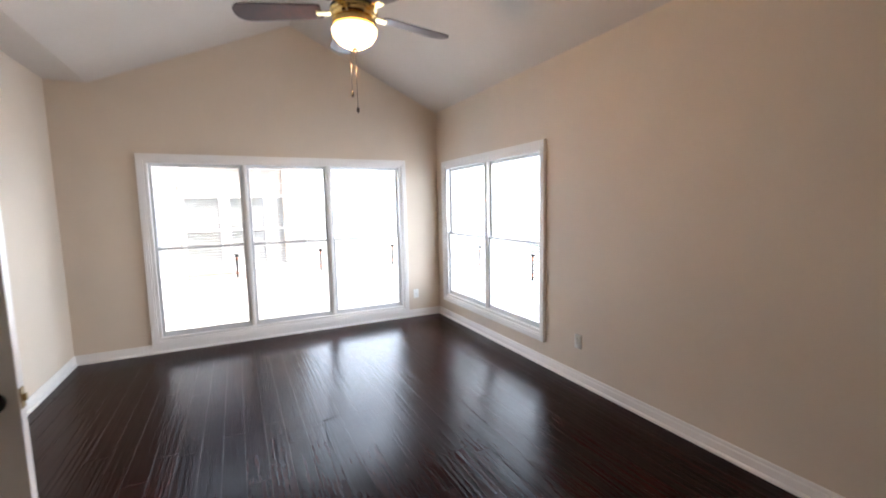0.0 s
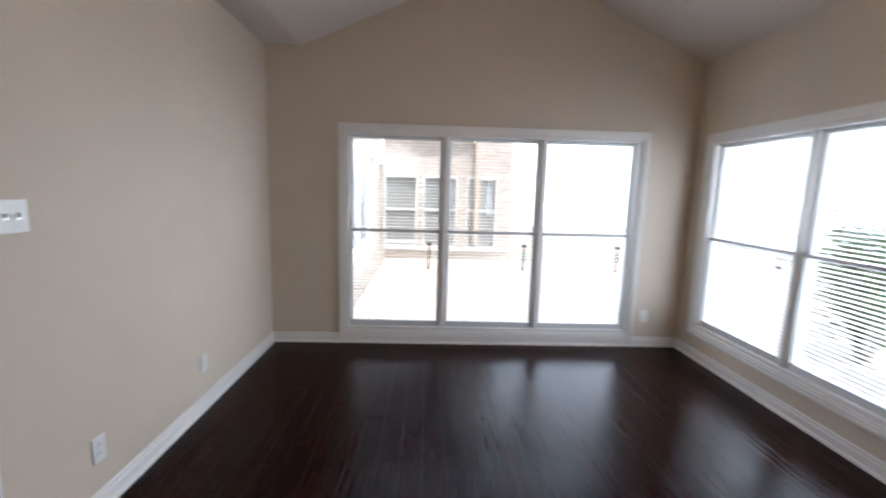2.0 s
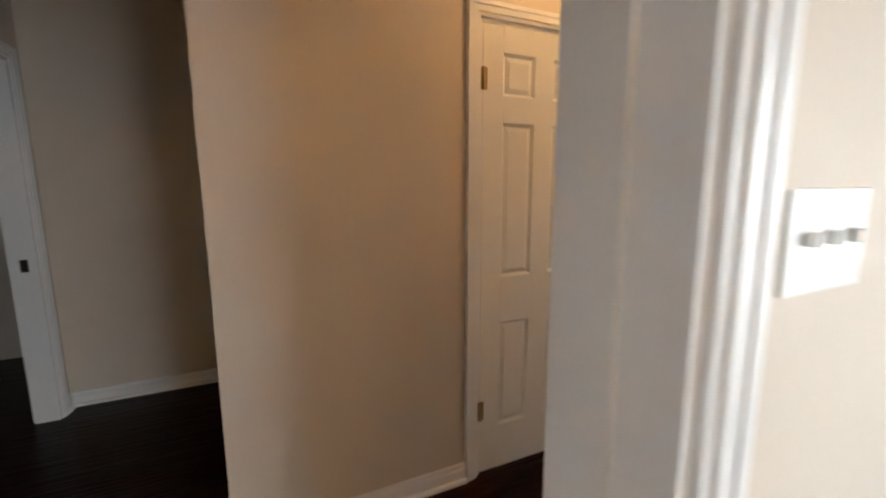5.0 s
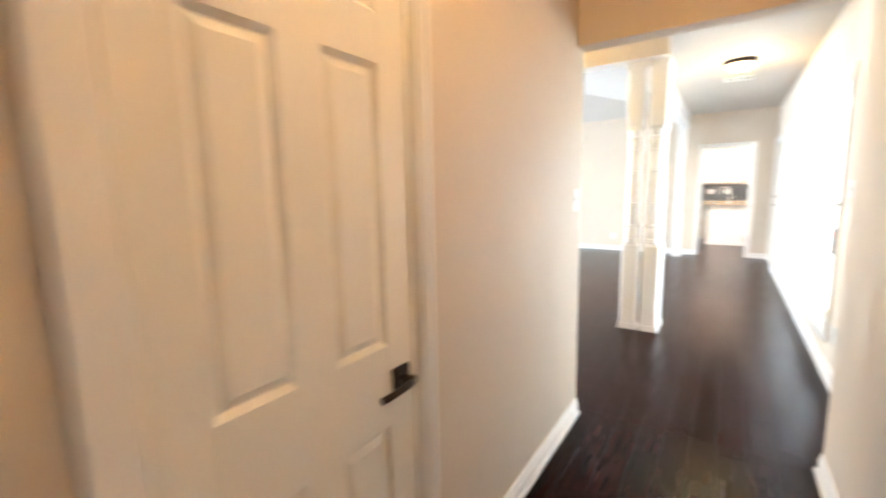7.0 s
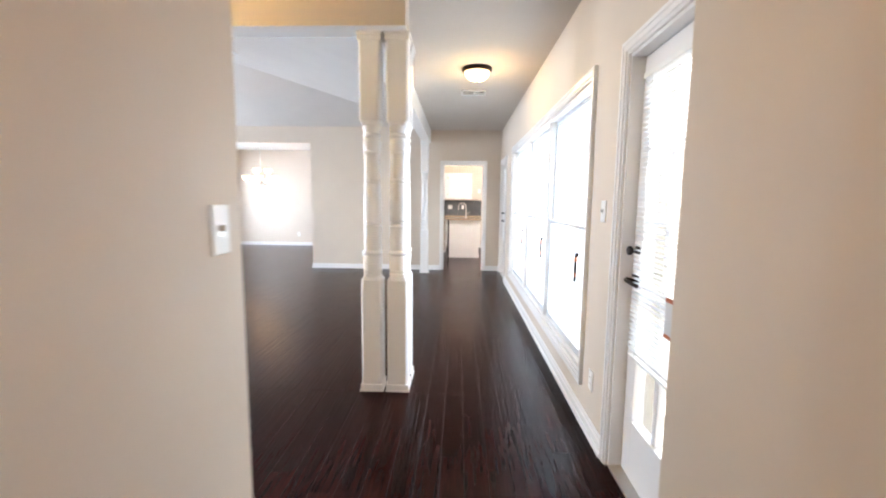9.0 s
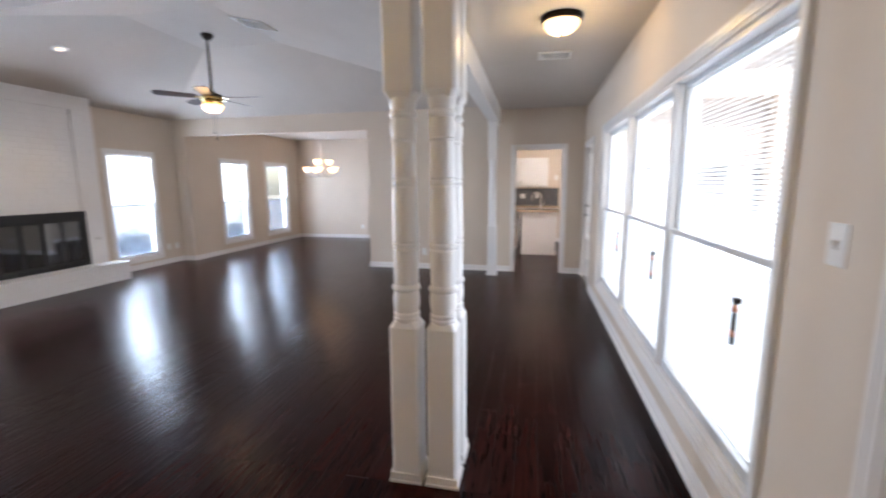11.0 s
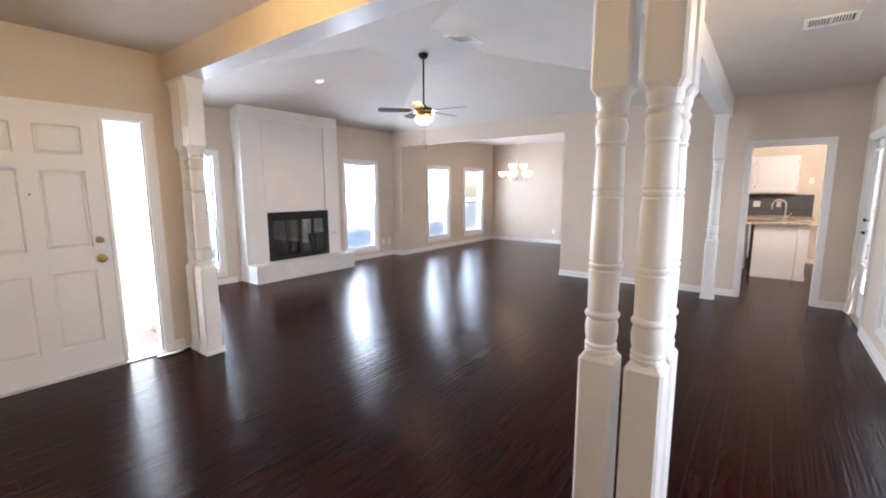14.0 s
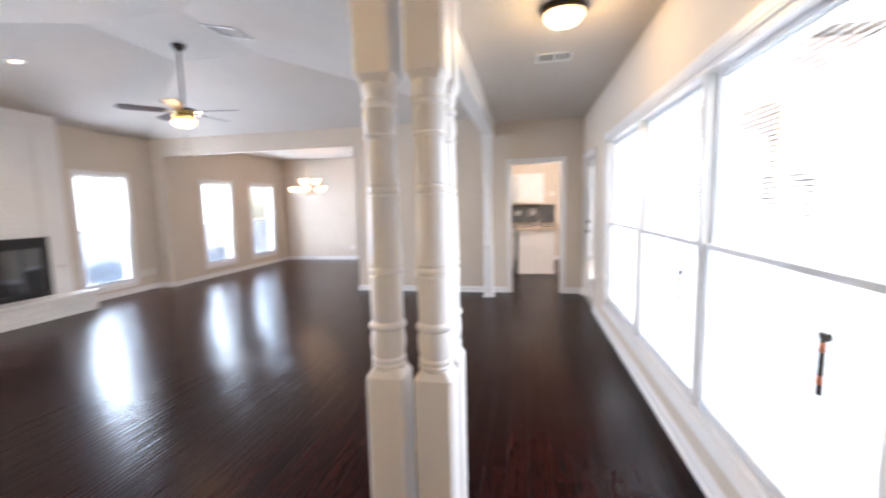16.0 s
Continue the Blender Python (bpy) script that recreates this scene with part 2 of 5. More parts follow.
def wall(name, axis, face0, face1, a0, a1, z0, z1, holes=(), material=None, label=""):
    """A wall of real thickness between the planes face0 and face1, with (a0, a1, z0, z1) holes through it."""
    bm = bmesh.new()
    cuts = sorted({a0, a1, *[h[0] for h in holes], *[h[1] for h in holes]})
    for c0, c1 in zip(cuts, cuts[1:]):
        mid = (c0 + c1) / 2
        over = sorted([(h[2], h[3]) for h in holes if h[0] < mid < h[1]])
        z = z0
        for h0, h1 in over + [(z1, z1)]:
            if h0 - z > 1e-4:
                if axis == "x":
                    box(bm, face0, face1, c0, c1, z, h0)
                else:
                    box(bm, c0, c1, face0, face1, z, h0)
            z = h1
    bmesh.ops.remove_doubles(bm, verts=bm.verts, dist=1e-5)
    # faces shared by two neighbouring pieces go
    seen = {}
    for f in bm.faces:
        seen.setdefault(tuple(sorted(v.index for v in f.verts)), []).append(f)
    bm.verts.index_update()
    seen = {}
    for f in bm.faces:
        seen.setdefault(tuple(sorted(v.index for v in f.verts)), []).append(f)
    bmesh.ops.delete(bm, geom=[f for fs in seen.values() if len(fs) > 1 for f in fs], context="FACES_ONLY")
    return solid(name, bm, material or WALL, label or "beige painted plaster wall", "wall", "structure")


def profile_run(name, pts_along, section, material, label, category="trim", parent=None):
    """Sweeps a section of (out, up) pairs from a to b; out is to the left of the way from a to b."""
    bm = bmesh.new()
    (ax, ay), (bx, by) = pts_along
    d = Vector((bx - ax, by - ay, 0)).normalized()
    n = Vector((-d.y, d.x, 0))
    ends = []
    for x, y in ((ax, ay), (bx, by)):
        ends.append([bm.verts.new(Vector((x, y, 0)) + n * o + Vector((0, 0, u))) for o, u in section])
    k = len(section)
    for i in range(k):
        bm.faces.new((ends[0][i], ends[1][i], ends[1][(i + 1) % k], ends[0][(i + 1) % k]))
    bm.faces.new(ends[0][::-1])
    bm.faces.new(ends[1])
    if parent:
        return part(name, bm, material, parent, label)
    return solid(name, bm, material, label, category, "structure")


BASE_SECTION = ((0.0, 0.0), (0.028, 0.0), (0.028, 0.012), (0.024, 0.018), (0.014, 0.021), (0.014, 0.064), (0.009, 0.070), (0.009, 0.086), (0.005, 0.092), (0.0, 0.092))


def baseboard(a, b):
    profile_run("baseboard", (a, b), BASE_SECTION, TRIM, "white moulded baseboard along the wall")


# ---------------------------------------------------------------- large structure
# plan: bedroom x 1.338..5.19, y -6.2..-0.22; hall x 0..1.13, y -4.25..0; foyer and living x -6.3..1.34, y 0..7; dining y 7..10.95
XW, XH, XR, YB = 1.338, 1.13, 5.19, -0.22
XL, YK, XD, YD = -6.3, 7.0, -6.03, 10.95
XFD = -3.86
YH = -0.07
CZ = 2.72

FLAT = 2.66
# bedroom
wall("wall_bedroom_left", "x", XH, XW, -6.2, 0.0, 0, CZ, [(-3.70, -2.785, 0, 2.04)])
W3 = (2.02, 4.685, 0.125, 1.945)
wall("wall_bedroom_window", "y", YB, YB + 0.2, XW, XR + 0.16, -0.5, 3.5, [W3])
W2 = (-2.32, -0.45, 0.276, 1.92)
wall("wall_bedroom_right", "x", XR, XR + 0.16, -6.2, YB, -0.5, 2.615, [W2])
wall("wall_bedroom_back", "y", -6.36, -6.2, XH, XR + 0.16, 0, 3.5)


def ceiling(name, pts, faces, thickness=0.06, label="off-white textured ceiling"):
    bm = bmesh.new()
    lo = [bm.verts.new(p) for p in pts]
    hi = [bm.verts.new((p[0], p[1], p[2] + thickness)) for p in pts]
    for f in faces:
        bm.faces.new([lo[i] for i in f])
        bm.faces.new([hi[i] for i in f][::-1])
    return solid(name, bm, CEIL, label, "ceiling", "structure")


y0, y1 = -6.2, YB
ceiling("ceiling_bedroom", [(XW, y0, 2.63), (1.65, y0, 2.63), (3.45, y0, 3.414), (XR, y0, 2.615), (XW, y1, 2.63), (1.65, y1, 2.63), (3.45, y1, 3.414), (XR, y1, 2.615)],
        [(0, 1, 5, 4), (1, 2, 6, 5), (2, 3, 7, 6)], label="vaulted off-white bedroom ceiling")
# hall
wall("wall_hall_left", "x", -0.12, 0.0, -3.30, YH, 0, CZ, [(-2.265, -1.595, 0, 2.045)])
wall("wall_hall_recess", "y", -3.30, -3.18, -1.65, -0.12, 0, FLAT)
wall("wall_recess_end", "x", -1.77, -1.65, -4.25, -3.18, 0, FLAT)
wall("wall_hall_south", "y", -4.37, -4.25, -1.77, XH, 0, FLAT, [(-1.50, -0.70, 0, 2.04)])
wall("wall_side_room_back", "y", -6.3, -6.2, -2.9, XH, 0, FLAT)
wall("wall_side_room_left", "x", -2.9, -2.8, -6.2, -4.37, 0, FLAT)
wall("wall_side_room_front", "y", -4.37, -4.25, -2.9, -1.77, 0, FLAT)
bm = bmesh.new()
box(bm, -2.9, XH, -6.3, YH - 0.001, FLAT, FLAT + 0.06)
solid("ceiling_hall", bm, CEIL, "off-white hall ceiling", "ceiling", "structure")
wall("header_hall", "y", YH - 0.12, YH, 0.0, XH, 2.06, FLAT - 0.001, label="beige header over the hall opening")
# foyer and corridor
FD = (0.10, 0.94, 0.0, 2.03)
CW = (1.47, 5.15, 0.28, 2.065)
FD2 = (5.98, 6.82, 0.0, 2.03)
wall("wall_corridor_patio", "x", XW, XW + 0.16, YB + 0.2, YK, -0.5, CZ, [FD, CW, FD2])
wall("wall_foyer_back", "y", YH - 0.12, YH, XFD, -0.12, 0, CZ)
wall("wall_front_door", "x", XFD - 0.16, XFD, YH - 0.12, 1.80, 0, CZ, [(0.20, 1.45, 0, 2.085)])
wall("wall_porch", "y", 1.64, 1.80, XL - 0.16, XFD - 0.16, -0.2, CZ)
LW1 = (2.30, 3.12, 0.19, 2.03)
LW2 = (5.62, 6.47, 0.19, 2.03)
wall("wall_living_left", "x", XL - 0.16, XL, 1.80, YK, -0.2, CZ, [LW1, LW2])
DW1 = (7.92, 8.75, 0.26, 2.0)
DW2 = (9.47, 10.36, 0.26, 2.0)
wall("wall_dining_left", "x", XD - 0.16, XD, YK, YD, -0.2, CZ, [DW1, DW2])
wall("wall_dining_jog", "y", YK, YK + 0.12, XL - 0.16, XD - 0.16, -0.2, CZ)
wall("wall_dining_far", "y", YD, YD + 0.14, XD - 0.16, -0.02, 0, CZ)
DOORK = (0.248, 1.015, 0, 2.04)
wall("wall_kitchen", "y", YK, YK + 0.12, XD, XW + 0.16, 0, CZ, [(XD + 0.001, -2.31, 0, 2.415), DOORK])
wall("wall_dining_right", "x", -0.14, -0.02, YK + 0.12, YD, 0, CZ)
wall("wall_kitchen_far", "y", 10.98, 11.1, -0.02, 4.0, 0, CZ)
wall("wall_kitchen_right", "x", 4.0, 4.12, YK + 0.12, 11.1, 0, CZ)
bm = bmesh.new()
box(bm, XD, 4.0, YK + 0.12, 11.0, CZ, CZ + 0.06)
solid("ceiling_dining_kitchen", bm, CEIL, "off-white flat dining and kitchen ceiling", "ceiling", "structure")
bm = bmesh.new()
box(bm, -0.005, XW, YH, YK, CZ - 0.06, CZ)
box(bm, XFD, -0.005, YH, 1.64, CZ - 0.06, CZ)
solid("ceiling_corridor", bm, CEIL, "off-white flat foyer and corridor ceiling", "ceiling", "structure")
a, b, c, d = XL, 0.0, 1.78, YK
e, f, g, h, zt = -3.9, -2.75, 4.0, 5.2, 3.32
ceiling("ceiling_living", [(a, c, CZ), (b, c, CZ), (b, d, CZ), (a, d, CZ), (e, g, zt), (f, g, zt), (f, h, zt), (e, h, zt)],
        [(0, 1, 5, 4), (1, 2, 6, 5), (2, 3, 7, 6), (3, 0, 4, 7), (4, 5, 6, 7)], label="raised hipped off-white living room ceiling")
# beams on the turned posts
wall("beam_foyer", "y", 1.62, 1.80, XFD, 0.205, 2.429, CZ + 0.001, label="beige boxed beam over the foyer opening")
wall("beam_corridor", "x", -0.15, 0.005, 1.803, YK, 2.424, CZ + 0.001, material=TRIM, label="white boxed beam along the corridor")

bm = bmesh.new()
box(bm, XFD, 0.207, 1.618, 1.802, 2.424, 2.4285, 0.001)
solid("trim", bm, TRIM, "white semi-gloss soffit board under the foyer beam", "trim", "structure")

# sub-floor and outdoor ground
bm = bmesh.new()
box(bm, -2.9, XR, -6.3, YB + 0.1, -0.12, -0.012)
box(bm, XFD - 0.1, XW + 0.1, YB + 0.1, 1.7, -0.12, -0.012)
box(bm, XL - 0.1, XW + 0.1, 1.7, YK + 0.1, -0.12, -0.012)
box(bm, XD - 0.1, 1.45, YK + 0.1, 11.0, -0.12, -0.012)
box(bm, 1.45, 4.05, 7.43, 11.0, -0.12, -0.012)
floor = solid("floor", bm, BLACK, "dark reddish-brown hand-scraped plank floor", "floor", "structure")

# ---------------------------------------------------------------- windows, blinds, doors
def frame_bars(bm, x0, x1, z0, z1, bar, d0, d1, bevel=0.004, low=None):
    """Four bars round an opening, from depth d0 to d1, uprights between the level bars."""
    low = bar if low is None else low
    box(bm, x0, x1, d0, d1, z0, z0 + low, bevel)
    box(bm, x0, x1, d0, d1, z1 - bar, z1, bevel)
    box(bm, x0, x0 + bar, d0, d1, z0 + low, z1 - bar, bevel)
    box(bm, x1 - bar, x1, d0, d1, z0 + low, z1 - bar, bevel)
    return bm


def casing(bm, w, h, wide=0.06, proud=0.02, bottom=True):
    """Stepped picture-frame moulding on the room side of an opening w by h."""
    for o, i, p in ((wide, 0.016, proud), (wide - 0.002, wide - 0.02, proud + 0.004), (0.016, 0.0, proud * 0.6)):
        zb = -o if bottom else 0.0
        box(bm, -o, -i, -p, 0.0, zb, h + o)
        box(bm, w + i, w + o, -p, 0.0, zb, h + o)
        box(bm, -i, w + i, -p, 0.0, h + i, h + o)
        if bottom:
            box(bm, -i, w + i, -p, 0.0, -o, -i)
    return bm


SLAT_GAP = 0.03
slat_meshes = {}


def slat_mesh(width):
    key = round(width, 3)
    if key not in slat_meshes:
        bm = bmesh.new()
        rows = []
        for j in range(4):
            u = -0.0125 + j * 0.025 / 3
            up = 0.0022 * (1 - (u / 0.0125) ** 2)
            rows.append([bm.verts.new((x, u, up)) for x in (0.004, width - 0.004)])
        for p, q in zip(rows, rows[1:]):
            bm.faces.new((p[0], p[1], q[1], q[0])).smooth = True
        slat_meshes[key] = mesh_of("slat", bm, SLAT)
    return slat_meshes[key]


def blind(place, rz, w, h, tilt, label, gap=SLAT_GAP):
    """A white mini blind, hung from its head rail at local height h."""
    thing = empty("window_blind", place, label, "blind", "window blinds", rz=rz)
    bm = bmesh.new()
    box(bm, 0.003, w - 0.003, -0.013, 0.013, h - 0.026, h, 0.003)
    part("headrail", bm, PLASTIC, thing)
    bm = bmesh.new()
    box(bm, 0.003, w - 0.003, -0.011, 0.011, 0.004, 0.018, 0.003)
    part("bottom_rail", bm, PLASTIC, thing)
    z = h - 0.04
    rr = random.Random(int(w * 1000 + h * 77))
    me = slat_mesh(w)
    while z > 0.03:
        ob = new("slat", me)
        ob.parent = thing
        ob.matrix_local = pose(0, 0, z, tilt + rr.uniform(-1.2, 1.2), 0, 0)
        z -= gap
    for x in (w * 0.14, w * 0.86):
        bm = bmesh.new()
        tube(bm, [(x, -0.0145, 0.01), (x, -0.0145, h - 0.02)], 0.0012, 5)
        part("ladder_cord", bm, PLASTIC, thing)
    return thing


def window(name, place, rz, w, h, units, rail, label, tilt=20, wand_dark=True, sash_low=0.05, blinds=True, handle=0.87, gap=SLAT_GAP):
    """A cased row of hung windows: local x along the wall, y outwards, z up from the sill."""
    top = empty(name, place, label, "window", kind="structure", rz=rz)
    m = top.matrix_world
    part("window_casing", casing(bmesh.new(), w, h), TRIM, top, "white moulded casing")
    part("window_frame", frame_bars(bmesh.new(), 0, w, 0, h, 0.03, 0.0, 0.15), TRIM, top)
    mull = 0.05
    uw = (w - 0.06 - mull * (units - 1)) / units
    for i in range(units):
        x0 = 0.03 + i * (uw + mull)
        if i:
            bm = bmesh.new()
            box(bm, x0 - mull, x0, 0.012, 0.14, 0.03, h - 0.03, 0.005)
            box(bm, x0 - mull * 0.72, x0 - mull * 0.28, 0.002, 0.012, 0.03, h - 0.03, 0.003)
            part("mullion", bm, TRIM, top)
        lo = part("sash", frame_bars(bmesh.new(), x0, x0 + uw, 0.03, rail + 0.015, 0.026, 0.03, 0.056, 0.003, sash_low), ALU, top)
        up = part("sash", frame_bars(bmesh.new(), x0, x0 + uw, rail - 0.015, h - 0.03, 0.026, 0.058, 0.082, 0.003), ALU, top)
        for s, za, zb, d in ((lo, 0.03 + sash_low, rail - 0.011, 0.043), (up, rail + 0.011, h - 0.056, 0.07)):
            bm = bmesh.new()
            box(bm, x0 + 0.026, x0 + uw - 0.026, d - 0.002, d + 0.002, za, zb)
            g = part("pane", bm, GLASS, s)
            g.visible_shadow = False
        bm = bmesh.new()
        box(bm, x0 + uw / 2 - 0.03, x0 + uw / 2 + 0.03, 0.016, 0.03, rail + 0.004, rail + 0.018, 0.003)
        part("sash_lock", bm, ALU, top)
        if not blinds:
            bm = bmesh.new()
            box(bm, x0 + 0.01, x0 + uw - 0.01, 0.1, 0.102, 0.04, rail)
            scr = part("insect_screen", bm, SCREEN, top, "grey insect screen")
            scr.visible_shadow = False
        if blinds:
            p = m @ Vector((x0 + 0.004, 0.102, 0.032))
            blind(p, rz, uw - 0.008, h - 0.066, tilt, "white mini blind hanging in the window", gap)
        if wand_dark:
            bm = bmesh.new()
            x = x0 + uw * handle
            low, high, thick = (0.37, 0.19, 0.0105) if handle < 0.85 else (0.35, 0.12, 0.0085)
            tube(bm, [(x, 0.018, rail - low), (x + 0.004, 0.018, rail - high)], thick, 10)
            box(bm, x - 0.016, x + 0.022, 0.012, 0.034, rail - high - 0.005, rail - high + 0.02, 0.003)
            lift = part("lift_handle", bm, BRONZE, top, "dark bronze lift handle")
            bm = bmesh.new()
            tube(bm, [(x, 0.018, rail - low + 0.035), (x, 0.018, rail - low + 0.065)], thick + 0.0012, 10)
            tube(bm, [(x + 0.003, 0.018, rail - high - 0.04), (x + 0.004, 0.018, rail - high - 0.01)], thick + 0.0012, 10)
            part("grip_band", bm, TAGRED, lift, "reddish-brown band")
    return top


window("window_1", (W3[0], YB, W3[2]), 0, W3[1] - W3[0], W3[3] - W3[2], 3, 1.06 - W3[2], "triple white hung window with mini blinds facing the patio", 5)
window("window_2", (XR, W2[1], W2[2]), -90, W2[1] - W2[0], W2[3] - W2[2], 2, 1.085 - W2[2], "double white hung window with mini blinds beside plants", 14)
window("window_3", (XW, CW[1], CW[2]), -90, CW[1] - CW[0], CW[3] - CW[2], 3, 1.175 - CW[2], "wide triple corridor window with mini blinds facing the patio", 30, handle=0.78, gap=0.021)
for n, wdw in (("window_4", LW1), ("window_5", LW2)):
    window(n, (XL, wdw[0], wdw[2]), 90, wdw[1] - wdw[0], wdw[3] - wdw[2], 1, 1.14 - wdw[2], "single white hung window beside the fireplace", 0, False, blinds=False)
for n, wdw in (("window_6", DW1), ("window_7", DW2)):
    window(n, (XD, wdw[0], wdw[2]), 90, wdw[1] - wdw[0], wdw[3] - wdw[2], 1, 1.12 - wdw[2], "single white hung window in the dining area", 0, False, blinds=False)


def door_leaf(name, parent, w, h, t, material, rails=None, label=""):
    """Six-panel leaf: stiles and rails, sunk grounds and raised fields; local x along its width, y through it, z up."""
    st, mid = 0.105 * w / 0.66 if w < 0.7 else 0.115, 0.1 if w < 0.7 else 0.11
    rails = rails or ((0.0, 0.22), (0.735, 0.95), (1.63, 1.74), (h - 0.105, h))
    bm = bmesh.new()
    box(bm, 0, st, 0, t, 0, h, 0.002)
    box(bm, w - st, w, 0, t, 0, h, 0.002)
    box(bm, (w - mid) / 2, (w + mid) / 2, 0, t, rails[0][1], rails[-1][0])
    for a, b in rails:
        box(bm, st, (w - mid) / 2 if rails[0][0] < a < h - 0.2 else w - st, 0, t, a, b)
        if rails[0][0] < a < h - 0.2:
            box(bm, (w + mid) / 2, w - st, 0, t, a, b)
    box(bm, st, w - st, t * 0.35, t * 0.65, rails[0][1], rails[-1][0])
    leaf = part(name, bm, material, parent, label)
    for (a, b), (c, d) in zip(rails, rails[1:]):
        for x0, x1 in ((st, (w - mid) / 2), ((w + mid) / 2, w - st)):
            bm = bmesh.new()
            for side in (0, 1):
                base, crest = (t * 0.35, t * 0.12) if side == 0 else (t * 0.65, t * 0.88)
                o, i = 0.016, 0.034
                q = [[bm.verts.new((x, y, z)) for x, z in ((x0 + k, b + k), (x1 - k, b + k), (x1 - k, c - k), (x0 + k, c - k))] for k, y in ((o, base), (i, crest))]
                for j in range(4):
                    bm.faces.new((q[0][j], q[0][(j + 1) % 4], q[1][(j + 1) % 4], q[1][j]))
                bm.faces.new(q[1])
            # slope from the frame down to the sunk ground
            for side in (0, 1):
                base, crest = (t * 0.35, 0.0) if side == 0 else (t * 0.65, t)
                q = [[bm.verts.new((x, y, z)) for x, z in ((x0 + k, b + k), (x1 - k, b + k), (x1 - k, c - k), (x0 + k, c - k))] for k, y in ((0.0, crest), (0.012, base))]
                for j in range(4):
                    bm.faces.new((q[0][j], q[0][(j + 1) % 4], q[1][(j + 1) % 4], q[1][j]))
            part("panel", bm, material, leaf)
    return leaf


def door_trim(parent, w, h, thick, both=True, face=0.0):
    """Jamb lining and casings; local y = 0 is the room face, +y goes through the wall."""
    bm = bmesh.new()
    box(bm, -0.004, 0.016, 0.002, thick - 0.002, 0, h - 0.016)
    box(bm, w - 0.016, w + 0.004, 0.002, thick - 0.002, 0, h - 0.016)
    box(bm, -0.004, w + 0.004, 0.002, thick - 0.002, h - 0.016, h + 0.004)
    part("jamb", bm, TRIM, parent)
    part("door_casing", casing(bmesh.new(), w, h, 0.062, 0.018, False), TRIM, parent)
    if both:
        bm = casing(bmesh.new(), w, h, 0.062, 0.018, False)
        bmesh.ops.transform(bm, matrix=Matrix.Translation((0, thick, 0)) @ Matrix.Diagonal((1, -1, 1, 1)), verts=bm.verts)
        part("door_casing", bm, TRIM, parent)


def hinges(parent, x, y, zs, material=STEEL):
    for z in zs:
        bm = bmesh.new()
        tube(bm, [(x, y, z - 0.045), (x, y, z + 0.045)], 0.007, 8)
        box(bm, x - 0.018, x + 0.02, y + 0.002, y + 0.008, z - 0.044, z + 0.044)
        part("hinge", bm, material, parent)


def lever(parent, x, y, z, way=-1, out=-1, material=BRONZE):
    bm = bmesh.new()
    box(bm, x - 0.03, x + 0.03, min(y, y + out * 0.012), max(y, y + out * 0.012), z - 0.03, z + 0.03, 0.004)
    tube(bm, [(x, y, z), (x, y + out * 0.05, z)], 0.012, 12)
    tube(bm, [(x, y + out * 0.05, z), (x + way * 0.03, y + out * 0.056, z), (x + way * 0.1, y + out * 0.05, z - 0.006), (x + way * 0.115, y + out * 0.045, z - 0.008)], 0.009, 10)
    return part("lever_handle", bm, material, parent)


def knob(parent, x, y, z, out=-1, material=BRASS, name="door_knob", size=1.0):
    bm = bmesh.new()
    prof = [(0.033, 0.0), (0.033, 0.006), (0.014, 0.012), (0.012, 0.03), (0.022, 0.036), (0.028, 0.048), (0.026, 0.058), (0.015, 0.064), (0.0, 0.065)]
    lathe(bm, [(r * size, hgt * size) for r, hgt in prof], 20)
    bmesh.ops.transform(bm, matrix=Matrix.Translation((x, y, z)) @ Matrix.Rotation(radians(90 if out < 0 else -90), 4, "X"), verts=bm.verts)
    return part(name, bm, material, parent)


# hall closet door in the left hall wall (room side faces +x)
hd = empty("door_1", (0.0, -2.265, 0.0), "closed cream six-panel closet door with dark lever", "door", kind="structure", rz=90)
# local x runs along +y, local y runs to -x
door_trim(hd, 0.67, 2.045, 0.12, True)
leaf = door_leaf("leaf", hd, 0.634, 2.02, 0.035, DOORP)
leaf.location = (0.018, 0.004, 0.008)
hinges(hd, 0.017, -0.004, (0.325, 1.81), BRASS)
lever(hd, 0.018 + 0.634 - 0.06, 0.004, 0.862, -1)

# bedroom door, open into the bedroom
bd = empty("door_2", (XW, -3.70, 0.0), "white six-panel bedroom door standing open", "door", kind="structure", rz=90)
door_trim(bd, 0.915, 2.04, XW - XH, True)
leaf = door_leaf("leaf", bd, 0.876, 2.015, 0.035, TRIM)
leaf.matrix_local = pose(0.018, -0.006, 0.008, 0, 0, -91)
knob(leaf, 0.816, 0.0, 0.92, -1, BRONZE)
knob(leaf, 0.816, 0.035, 0.92, 1, BRONZE)
bm = bmesh.new()
box(bm, 0.8755, 0.8785, 0.006, 0.029, 0.89, 0.95)
box(bm, 0.878, 0.888, 0.011, 0.024, 0.91, 0.93, 0.002)
part("latch_plate", bm, BRASS, leaf, "brass latch plate")
hinges(bd, 0.012, -0.01, (0.3, 1.06, 1.8), STEEL)
bm = bmesh.new()
box(bm, 0.8975, 0.8992, 0.02, 0.07, 0.88, 0.965)
box(bm, 0.89, 0.8982, 0.014, 0.03, 0.91, 0.95)
part("strike_plate", bm, BRONZE, bd, "dark strike plate")
bm = bmesh.new()
box(bm, 0.887, 0.8985, 0.085, 0.125, 0, 2.022)
box(bm, 0.0165, 0.028, 0.085, 0.125, 0, 2.022)
box(bm, 0.028, 0.887, 0.085, 0.125, 2.012, 2.0235)
part("door_stop", bm, TRIM, bd)

